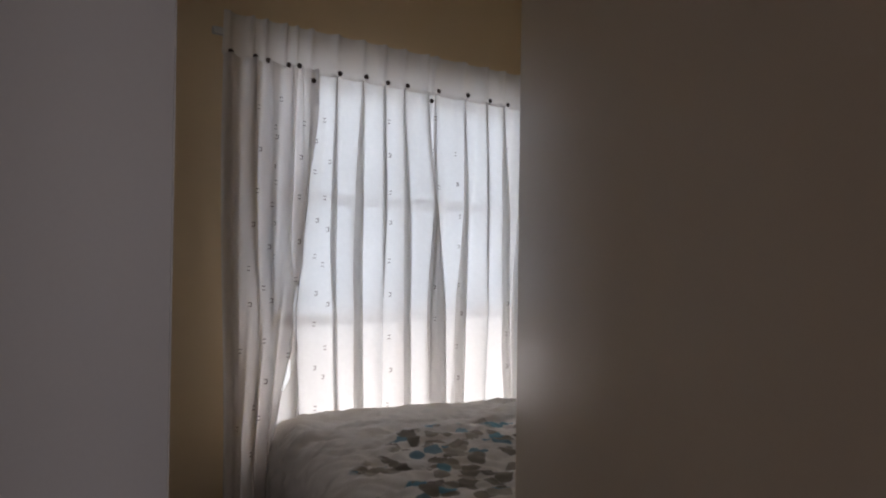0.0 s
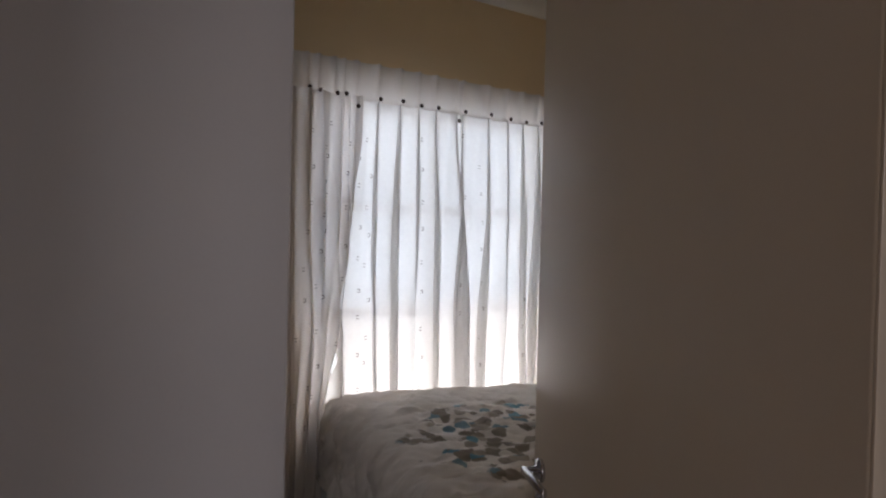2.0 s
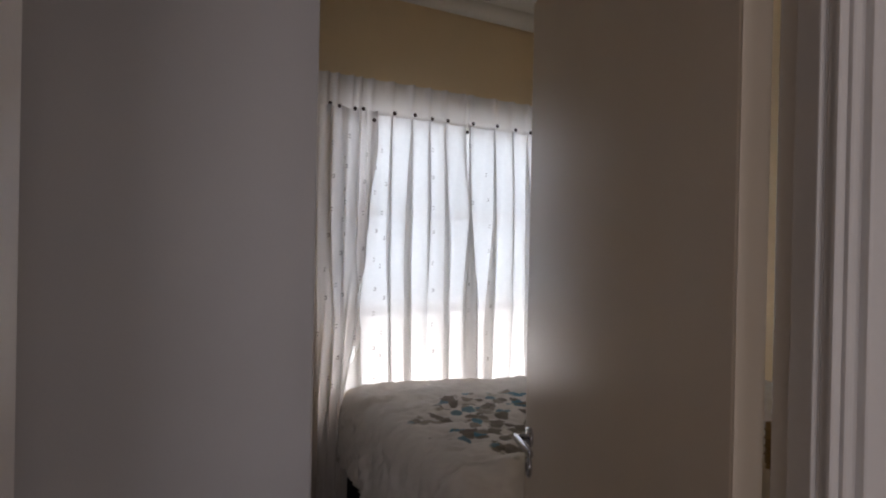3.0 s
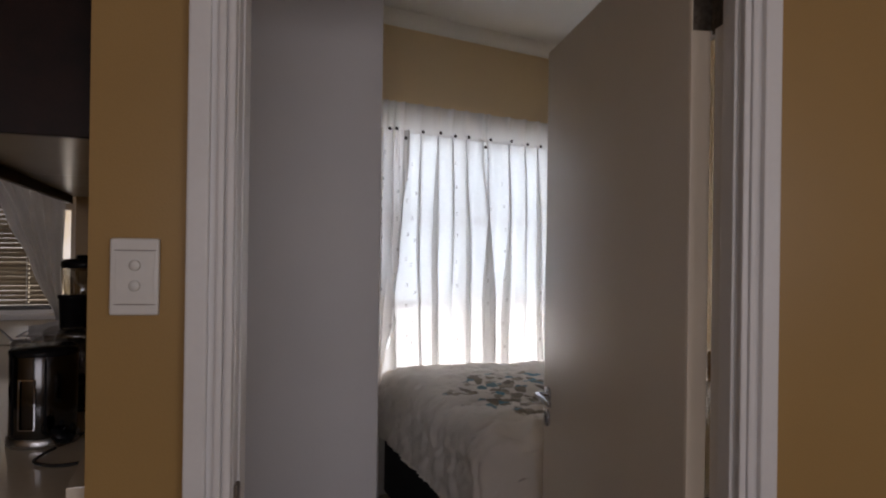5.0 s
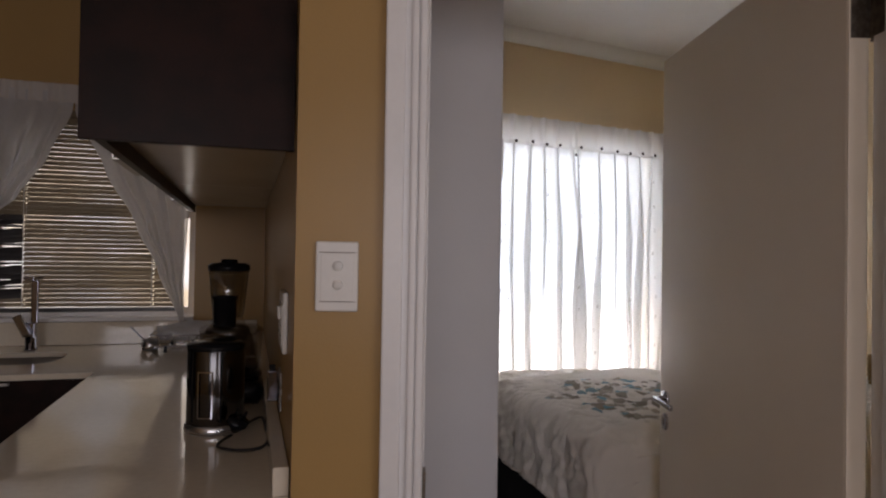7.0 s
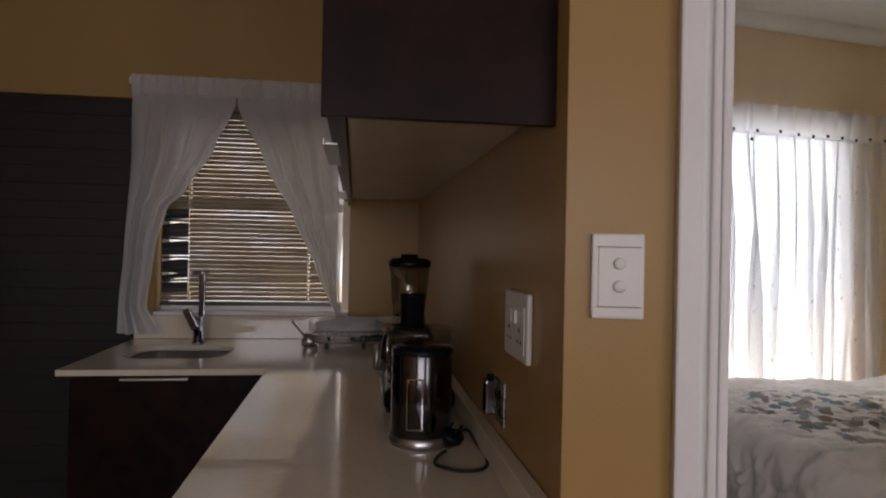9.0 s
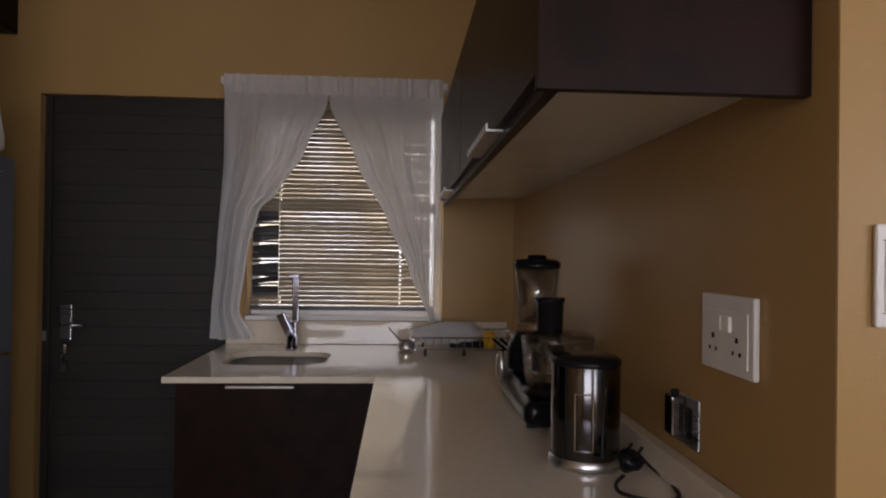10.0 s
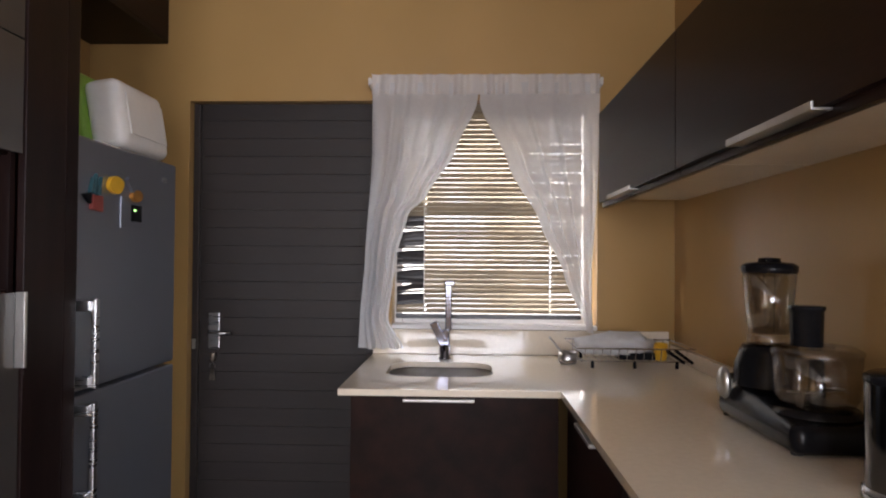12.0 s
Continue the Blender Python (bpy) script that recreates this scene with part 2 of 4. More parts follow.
def prism(points, z0, z1):
    """An upright prism over a plan outline."""
    b = bmesh.new()
    lo, hi = [b.verts.new((x, y, z0)) for x, y in points], [b.verts.new((x, y, z1)) for x, y in points]
    b.faces.new(list(reversed(lo))), b.faces.new(hi)
    for i in range(len(points)):
        j = (i + 1) % len(points)
        b.faces.new((lo[i], lo[j], hi[j], hi[i]))
    bmesh.ops.recalc_face_normals(b, faces=b.faces)
    return b


# ---- structure ----
# kitchen: side wall face x = -0.45, back wall face y = 2.56, left wall face x = -3.0
# bedroom door wall runs from (-0.45, 0.371), turned by -14 degrees; bedroom window wall turned by 9.4 degrees
DOORWALL = pose(-0.45, 0.371, 0, 0, 0, -14)
BEDWIN = pose(-0.35, 2.44, 0, 0, 0, 9.4)
TOP = 2.63
KTOP = 2.75

struct("floor", box((-3.2, -4.2, -0.06), (4.0, 2.9, -0.004)), GROUT, "tiled floor with grey grout joints")
struct("wall_side", box((-0.460, 0.376, 0), (-0.395, 2.56, KTOP)), WALL, "ochre painted kitchen side wall")
struct("wall_left", box((-3.12, -4.0, 0), (-3.0, 2.72, KTOP)), WALL, "ochre painted wall")
struct("wall_right", box((2.9, -4.0, 0), (3.02, -0.48, KTOP)), WALL, "ochre painted wall")
KBACK = pose(-3.0, 2.56, 0)
struct("wall_back", wall_with_holes(2.65, KTOP, 0.2, [(0.45, 1.28, -1, 1.985), (1.34, 2.215, 1.02, 1.985)]), WALL, "ochre painted kitchen back wall", KBACK)
struct("wall_door", wall_with_holes(3.52, KTOP, 0.11, [(0.212, 1.137, -1, 2.03)]), WALL, "ochre painted wall with a bedroom doorway", DOORWALL @ pose(-0.010, 0, 0))
struct("wall_rear", wall_with_holes(6.0, KTOP, 0.12, [(0.6, 2.6, 0.9, 2.2), (3.4, 5.4, 0.9, 2.2)]), WALL, "ochre painted rear wall with windows", pose(-3.06, -4.1, 0))
struct("ceiling", box((-3.2, -4.2, KTOP), (3.1, 0.36, KTOP + 0.1)), CEIL, "white painted ceiling")
struct("ceiling_kitchen", box((-3.2, 0.36, KTOP), (-0.35, 2.8, KTOP + 0.1)), CEIL, "white painted ceiling")
# bedroom shell
struct("wall_bedroom_window", wall_with_holes(3.25, KTOP, 0.2, [(0.97, 2.30, 0.42, 2.0)]), BEDWALL, "pale buff bedroom window wall", BEDWIN)
struct("wall_bedroom_right", box((2.62, -0.28, 0), (2.72, 3.2, KTOP)), BEDWALL, "pale buff bedroom wall")
struct("wall_bedroom_inside", box((1.14, 0.112, 0), (3.1, 0.13, KTOP - 0.002)), BEDWALL, "pale buff bedroom wall", DOORWALL)
BEDPLAN = [(-0.40, 0.45), (2.62, -0.27), (2.62, 2.925), (-0.40, 2.43)]
struct("ceiling_bedroom", prism(BEDPLAN, TOP, TOP + 0.06), CEIL, "white painted bedroom ceiling")
struct("carpet", prism(BEDPLAN, -0.003, 0.006), CARPET, "beige bedroom carpet")
cornice = bmesh.new()
n_c = 8
prof = [(-0.07 * math.sin(math.pi / 2 * k / n_c), -0.07 * math.cos(math.pi / 2 * k / n_c)) for k in range(n_c + 1)]
ra = [cornice.verts.new((0.0, y, z)) for y, z in prof]
rb = [cornice.verts.new((3.25, y, z)) for y, z in prof]
for k in range(len(prof) - 1):
    cornice.faces.new((ra[k], rb[k], rb[k + 1], ra[k + 1]))
struct("cornice", cornice, CEIL, "white cove cornice", BEDWIN @ pose(0, -0.002, TOP), True)

# outside
struct("backdrop_bedroom", box((0.70, 1.1, -0.5), (4.2, 1.12, 3.6)), SUNLIT, "bright daylight outside the bedroom window", BEDWIN)
struct("backdrop_kitchen", box((-3.4, 3.7, -0.5), (0.0, 3.72, 2.6)), YARD, "yard in daylight outside the kitchen window")
struct("ground", box((-60, -60, -0.3), (60, 60, -0.12)), GROUT, "bare ground outside")

area_lamp("daylight_bedroom", BEDWIN @ pose(1.70, 0.45, 1.25, -90, 0, 0), 1.7, 1.7, SKY_BED, (0.97, 0.985, 0.985))
area_lamp("daylight_room_a", pose(-1.46, -4.05, 1.55, 90, 0, 0), 1.9, 1.25, SKY_ROOM, (0.95, 0.97, 1.0))
area_lamp("daylight_room_b", pose(1.34, -4.05, 1.55, 90, 0, 0), 1.9, 1.25, SKY_ROOM, (0.95, 0.97, 1.0))

# ---- bedroom doorway ----
def moulding(lo_u, hi_u, height, flip):
    """A stepped architrave upright in the door wall's plane; the inner side is the thin one."""
    b = bmesh.new()
    w = hi_u - lo_u
    steps = [(0.0, 0.47, 0.021), (0.62, 0.79, 0.0185), (0.815, 1.0, 0.0165)]
    for s0, s1, d in steps:
        a, c = (lo_u + s0 * w, lo_u + s1 * w) if not flip else (hi_u - s1 * w, hi_u - s0 * w)
        box((a, -d, 0), (c, -0.002, height), 0.004, 2, b)
    box((lo_u, -0.010, 0), (hi_u, -0.001, height), 0, 2, b)
    return b


frame_ob = thing("door_1", "white moulded door frame with an off-white flush door standing open", "door", DOORWALL, kind="structure")
part("architrave", moulding(0.140, 0.212, 2.10, False), TRIM, frame_ob)
part("architrave", moulding(1.076, 1.146, 2.10, True), TRIM, frame_ob)
part("architrave", box((0.140, -0.018, 2.035), (1.146, -0.003, 2.12), 0.004), TRIM, frame_ob)
jl = box((0.2024, 0.0, 0), (0.214, 0.112, 2.03), 0.003)
box((0.2142, 0.03, 0), (0.218, 0.062, 2.015), 0.002, 2, jl)
part("jamb", jl, TRIM, frame_ob)
jr = box((1.075, 0.0, 0), (1.0855, 0.080, 2.03), 0.003)
box((1.067, 0.0, 0), (1.0745, 0.04, 2.015), 0.003, 2, jr)
part("jamb", jr, TRIM, frame_ob)
part("head_jamb", box((0.219, 0.001, 2.012), (1.0745, 0.111, 2.029), 0.003), TRIM, frame_ob)
part("hinge_plate", box((1.0726, 0.044, 1.765), (1.0748, 0.079, 1.87), 0.0006), BRONZE, frame_ob, "worn dark hinge plate")
strike = part("strike_plate", box((0.2142, 0.002, 0.80), (0.2200, 0.028, 0.953), 0.001), BRONZE, frame_ob, "dark steel strike plate")

# the leaf: local x along the leaf from its hinge side, local y towards its thickness
LEAFM = pose(0.574, 0.212, 0, 0, 0, 76.3)
leaf = thing("door_leaf", "off-white flush door standing open into the bedroom", "door", LEAFM)
part("panel", box((0.0, -0.042, 0.012), (0.910, 0.0, 1.995), 0.003), LEAF, leaf)
part("lipping", box((-0.004, -0.041, 0.012), (0.0, -0.001, 1.995), 0.001), LEAF, leaf)


def lever_handle(owner, m, material):
    """A lever on a round rose with an oval key rose below; local x along the lever, local y out of the door."""
    b = lathe([(0, 0), (0.026, 0), (0.026, 0.006), (0.023, 0.010), (0.010, 0.011), (0.010, 0.030), (0.0, 0.030)], n=28)
    bmesh.ops.rotate(b, verts=b.verts, cent=(0, 0, 0), matrix=Matrix.Rotation(radians(-90), 3, 'X'))
    h = part("rose", b, material, owner, "", True)
    h.matrix_local = m
    lv = box((-0.012, 0.030, -0.009), (0.118, 0.044, 0.009), 0.006, 3)
    for v in lv.verts:
        if v.co.x > 0.05:
            v.co.z += -0.006 * ((v.co.x - 0.05) / 0.07)
            v.co.y -= 0.004
    l = part("lever", lv, material, owner, "chrome lever", True)
    l.matrix_local = m
    k = lathe([(0, 0), (0.020, 0), (0.020, 0.006), (0.017, 0.009), (0, 0.009)], n=24, sy=1.35)
    bmesh.ops.rotate(k, verts=k.verts, cent=(0, 0, 0), matrix=Matrix.Rotation(radians(-90), 3, 'X'))
    kr = part("key_rose", k, material, owner, "", True)
    kr.matrix_local = m @ Matrix.Translation((0, 0, -0.075))
    kh = part("keyhole", box((-0.003, 0.0085, -0.010), (0.003, 0.0098, 0.008)), BLACK, owner)
    kh.matrix_local = m @ Matrix.Translation((0, 0, -0.075))


lever_handle(leaf, Matrix.Translation((0.860, 0.0, 0.875)) @ Matrix.Rotation(radians(180), 4, 'Z') @ Matrix.Diagonal((1, -1, 1, 1)), CHROME)
part("latch_plate", box((0.9095, -0.033, 0.79), (0.9115, -0.009, 0.95), 0.0008), CHROME, leaf)
for hz, hl in ((0.22, 0.05), (1.10, 0.05), (1.765, 0.105)):
    hb = tube([(-0.008, -0.048, hz), (-0.008, -0.048, hz + hl)], 0.0065, 12)
    for kz in [k * hl for k in (0.2, 0.4, 0.6, 0.8)]:
        tube([(-0.008, -0.048, hz + kz), (-0.008, -0.048, hz + kz + 0.002)], 0.0078, 12, hb)
    lathe([(0, hz - 0.008), (0.006, hz - 0.006), (0.004, hz)], -0.008, -0.048, 12, hb)
    part("hinge", hb, BRONZE if hl > 0.1 else BRASS, leaf, "worn butt hinge knuckle", True)
    if hz > 1.5:
        part("hinge_plate", box((-0.0065, -0.042, hz), (-0.0042, -0.004, hz + 0.105)), BRONZE, leaf)

# light switch
sw = thing("light_switch", "white plastic two-gang light switch on the ochre wall", "light switch", DOORWALL @ pose(0.062, -0.001, 1.289))
part("plate", box((-0.0365, -0.010, -0.060), (0.0365, 0, 0.060), 0.004, 3), WHITEP, sw)
part("insert", box((-0.027, -0.0118, -0.042), (0.030, -0.0095, 0.040), 0.0008), WHITEP, sw)
part("groove", box((-0.029, -0.0106, 0.0405), (0.032, -0.0098, 0.0418)), MOTIF, sw)
part("groove", box((-0.029, -0.0106, -0.0438), (0.032, -0.0098, -0.0425)), MOTIF, sw)
for bz in (0.018, -0.014):
    b = lathe([(0, 0.0), (0.0085, 0.0), (0.0085, 0.003), (0.007, 0.0045), (0, 0.0038)], n=24)
    bmesh.ops.rotate(b, verts=b.verts, cent=(0, 0, 0), matrix=Matrix.Rotation(radians(90), 3, 'X'))
    bmesh.ops.translate(b, verts=b.verts, vec=(0.002, -0.0116, bz))
    part("push_button", b, WHITEP, sw, "", True)
    ring = lathe([(0.0088, 0.0), (0.0105, 0.0), (0.0105, 0.0006), (0.0088, 0.0006)], n=24)
    bmesh.ops.rotate(ring, verts=ring.verts, cent=(0, 0, 0), matrix=Matrix.Rotation(radians(90), 3, 'X'))
    bmesh.ops.translate(ring, verts=ring.verts, vec=(0.002, -0.0116, bz))
    part("button_ring", ring, WHITEP, sw)

# ---- bedroom ----
ward = thing("wardrobe", "pale grey melamine wardrobe with a plain side panel", "wardrobe", pose(-0.305, 1.20, 0.006))
part("side_panel", box((-0.095, 0.0, 0), (0.553, 0.018, 2.40), 0.001), WARD, ward)
part("edge_strip", box((0.5535, -0.0005, 0), (0.5555, 0.0185, 2.40)), TRIM, ward, "white edge strip")
part("body", box((-0.095, 0.019, 0.06), (0.535, 1.04, 2.40), 0.001), WARD, ward)
for k in range(2):
    d = part("door", box((0.536, 0.022 + k * 0.51, 0.07), (0.553, 0.526 + k * 0.51, 2.39), 0.002), WARD, ward)


def cloth(name, width_fn, z0, z1, fold_fn, nx, nz, material, owner, label="", lap_fn=None):
    """A hanging cloth: width_fn(z) gives its two sides, fold_fn(s, z) the depth of the folds, lap_fn(x, z) how far they lap over sideways."""
    b = bmesh.new()
    rows = []
    for k in range(nz + 1):
        z = z0 + (z1 - z0) * k / nz
        xa, xb = width_fn(z)
        row = []
        for i in range(nx + 1):
            x, dy = xa + (xb - xa) * i / nx, 0.0
            if lap_fn:
                dx, dy = lap_fn(x, z)
                x += dx
            row.append(b.verts.new((x, fold_fn(i / nx, z) + dy, z)))
        rows.append(row)
    for r0, r1 in zip(rows, rows[1:]):
        for i in range(nx):
            b.faces.new((r0[i], r0[i + 1], r1[i + 1], r1[i]))
    return part(name, b, material, owner, label, True)


# window of the bedroom: local x along the wall, y 0 at its inner face
bw = thing("window_1", "dark metal bedroom window with horizontal bars", "window", BEDWIN, kind="structure")
X0, X1, Z0, Z1 = 0.97, 2.30, 0.42, 2.0
for a, c in ((X0, X0 + 0.04), (X1 - 0.04, X1), ((X0 + X1) / 2 - 0.02, (X0 + X1) / 2 + 0.02)):
    part("frame_upright", box((a, 0.09, Z0), (c, 0.14, Z1), 0.003), BRONZE, bw)
for zc, h in ((Z0 + 0.02, 0.04), (1.03, 0.05), (1.52, 0.05), (Z1 - 0.02, 0.04)):
    for a, c in ((X0 + 0.041, (X0 + X1) / 2 - 0.021), ((X0 + X1) / 2 + 0.021, X1 - 0.041)):
        part("transom", box((a, 0.062, zc - h / 2), (c, 0.138, zc + h / 2), 0.003), BRONZE, bw)
for zc in (1.15, 1.27, 1.39, 1.63, 1.75, 1.87):
    part("bar", tube([(X0 + 0.02, 0.165, zc), (X1 - 0.02, 0.165, zc)], 0.006, 8), ALU, bw)
for a, c in ((X0 + 0.041, (X0 + X1) / 2 - 0.021), ((X0 + X1) / 2 + 0.021, X1 - 0.041)):
    for z0, z1 in ((Z0 + 0.041, 1.004), (1.056, 1.494), (1.546, Z1 - 0.041)):
        p = part("pane", box((a, 0.112, z0), (c, 0.116, z1)), PANE if z0 < 1 else TINT, bw)
        p.visible_shadow = False
part("sill", box((X0 - 0.02, -0.02, Z0 - 0.03), (X1 + 0.02, 0.088, Z0 - 0.002), 0.004), TRIM, bw)

# pinch-pleated voile; pleats sit at buttons along the heading
CURT = BEDWIN @ pose(0, -0.07, 0)
cur = thing("curtain", "white pinch-pleated voile curtain with brown buttons", "curtain", CURT)
BTN_Z = 1.975
U0, U1 = 0.78, 2.62
pleats = [0.80, 0.885, 0.93, 1.005, 1.045, 1.10, 1.205, 1.315, 1.41, 1.50, 1.615, 1.65, 1.80, 1.92, 2.02, 2.12, 2.22, 2.32, 2.42, 2.53]


def fold(u, z):
    """Depth of the cloth at u along the wall and height z: the pleats pinch at the buttons and flow on below."""
    k = 0
    while k < len(pleats) - 2 and u > pleats[k + 1]:
        k += 1
    a, b = pleats[k], pleats[k + 1]
    t = min(1, max(0, (u - a) / (b - a)))
    if z > BTN_Z:
        g = (z - BTN_Z) / 0.15
        return -0.006 - 0.022 * g * math.exp(-((min(t, 1 - t)) / 0.16) ** 2) + 0.004 * math.sin(math.pi * t)
    low = min(1.0, (BTN_Z - z) / 0.5)
    ridge = math.exp(-((min(t, 1 - t)) / (0.14 + 0.12 * low)) ** 2)
    drift = noise.noise(Vector((u * 4.0, z * 0.8, 3.0))) * 0.02 * low
    return -0.012 - (0.026 + 0.018 * low) * ridge + drift + 0.012 * low * math.sin(u * 38 + 2.5 * noise.noise(Vector((u * 3, z, 0))))


def split(z):
    """Where the gathered side length ends and the long drawn length begins."""
    g = min(1.0, max(0.0, (2.0 - z) / 1.35))
    return 1.105 - 0.155 * g ** 1.6


def right_side(z):
    return 2.56 - 0.03 * min(1, max(0, (2.0 - z) / 1.2)) ** 1.3


def sway(u, z):
    """Pleats lean a little on their way down."""
    low = max(0.0, (1.9 - z))
    return u + 0.085 * low * noise.noise(Vector((u * 4.3, 0.3 + z * 0.5, 7.0)))


def lap(u, z):
    """Each pleat folds back on itself, three layers deep, wider further down."""
    low = min(1.0, max(0.0, (BTN_Z - z) / 0.9))
    us = sway(u, z)
    dx = dy = 0.0
    for k, c in enumerate(pleats):
        w = 0.010 + (0.020 + 0.032 * ((k * 37) % 10) / 10) * low
        d = us - c
        if abs(d) < 4 * w:
            g = math.exp(-(d / w) ** 2)
            dx -= 2.3 * d * g
            dy += 0.5 * d * g
    return dx, dy


drawn = cloth("drawn_length", lambda z: (split(z), right_side(z)), 0.05, BTN_Z, lambda s, z: fold(sway(split(z) + s * (right_side(z) - split(z)), z), z), 620, 46, SHEER, cur, "", lap)
side = cloth("gathered_length", lambda z: (U0 + 0.01 * math.sin(z * 3), split(z) + 0.02), 0.03, BTN_Z,
             lambda s, z: fold(sway(U0 + s * (split(z) - U0), z), z) - 0.03 + 0.012 * math.sin(s * 30 + z), 120, 46, SHEER2, cur, "denser gathered white voile")
head = cloth("heading", lambda z: (U0, 2.56), BTN_Z - 0.012, 2.128, lambda s, z: fold(U0 + s * (2.56 - U0), z) - 0.014, 460, 8, HEAD, cur, "stiff pleated heading")
tubes = part("curtain_track", box((U0 - 0.02, 0.018, 2.06), (2.60, 0.04, 2.085), 0.003), WHITEP, cur)
for i, u in enumerate(pleats):
    b = lathe([(0, 0), (0.0085, 0.0), (0.010, 0.003), (0.007, 0.006), (0, 0.007)], n=14)
    bmesh.ops.rotate(b, verts=b.verts, cent=(0, 0, 0), matrix=Matrix.Rotation(radians(90), 3, 'X'))
    dz = -0.045 if i in (5, 10) else random.uniform(-0.008, 0.008)
    bmesh.ops.translate(b, verts=b.verts, vec=(u, fold(u, BTN_Z) - 0.020, BTN_Z + dz))
    part("button", b, BUTTON, cur, "brown button", True)
mo = bmesh.new()
for i, u in enumerate(pleats):
    if i % 2 and u > 1.1:
        continue
    for j in range(11):
        z = 1.86 - 0.14 * j - 0.03 * (i * 7 % 5) + random.uniform(-0.02, 0.02)
        if z < 0.6:
            continue
        uu = u + 0.03 * (1 if i % 3 else -1) + random.uniform(-0.01, 0.01)
        uu -= 0.06 * (1.9 - z) if u < 1.08 else 0
        if uu < U0 + 0.03:
            continue
        y = fold(sway(uu, z), z) - (0.044 if uu < split(z) + 0.02 else 0.004)
        box((uu - 0.006, y - 0.001, z + 0.005), (uu + 0.006, y, z + 0.008), 0, 2, mo)
        box((uu - 0.006, y - 0.001, z - 0.008), (uu + 0.005, y, z - 0.005), 0, 2, mo)
        if j % 2:
            box((uu + 0.003, y - 0.001, z - 0.005), (uu + 0.006, y, z + 0.005), 0, 2, mo)
tagged(part("embroidery", mo, MOTIF, cur, "tiny embroidered motifs"), kind="stuff")

# bed
BX0, BX1, BY0, BY1 = 0.615, 2.58, 1.20, 2.60
bed = thing("bed", "double bed with a rumpled white floral duvet on a dark base", "bed", pose(0, 0, 0))
part("base", box((BX0 + 0.05, BY0 + 0.05, 0.06), (BX1, BY1 - 0.02, 0.36), 0.02, 3), NAVY, bed, "dark navy fabric base")
part("mattress", box((BX0 + 0.04, BY0 + 0.05, 0.362), (BX1, BY1 - 0.02, 0.58), 0.04, 3), WHITEP, bed)
for fx in (BX0 + 0.15, BX1 - 0.12):
    for fy in (BY0 + 0.15, BY1 - 0.15):
        part("foot", lathe([(0, 0.006), (0.03, 0.006), (0.035, 0.062), (0, 0.062)], fx, fy, 16), BLACK, bed)


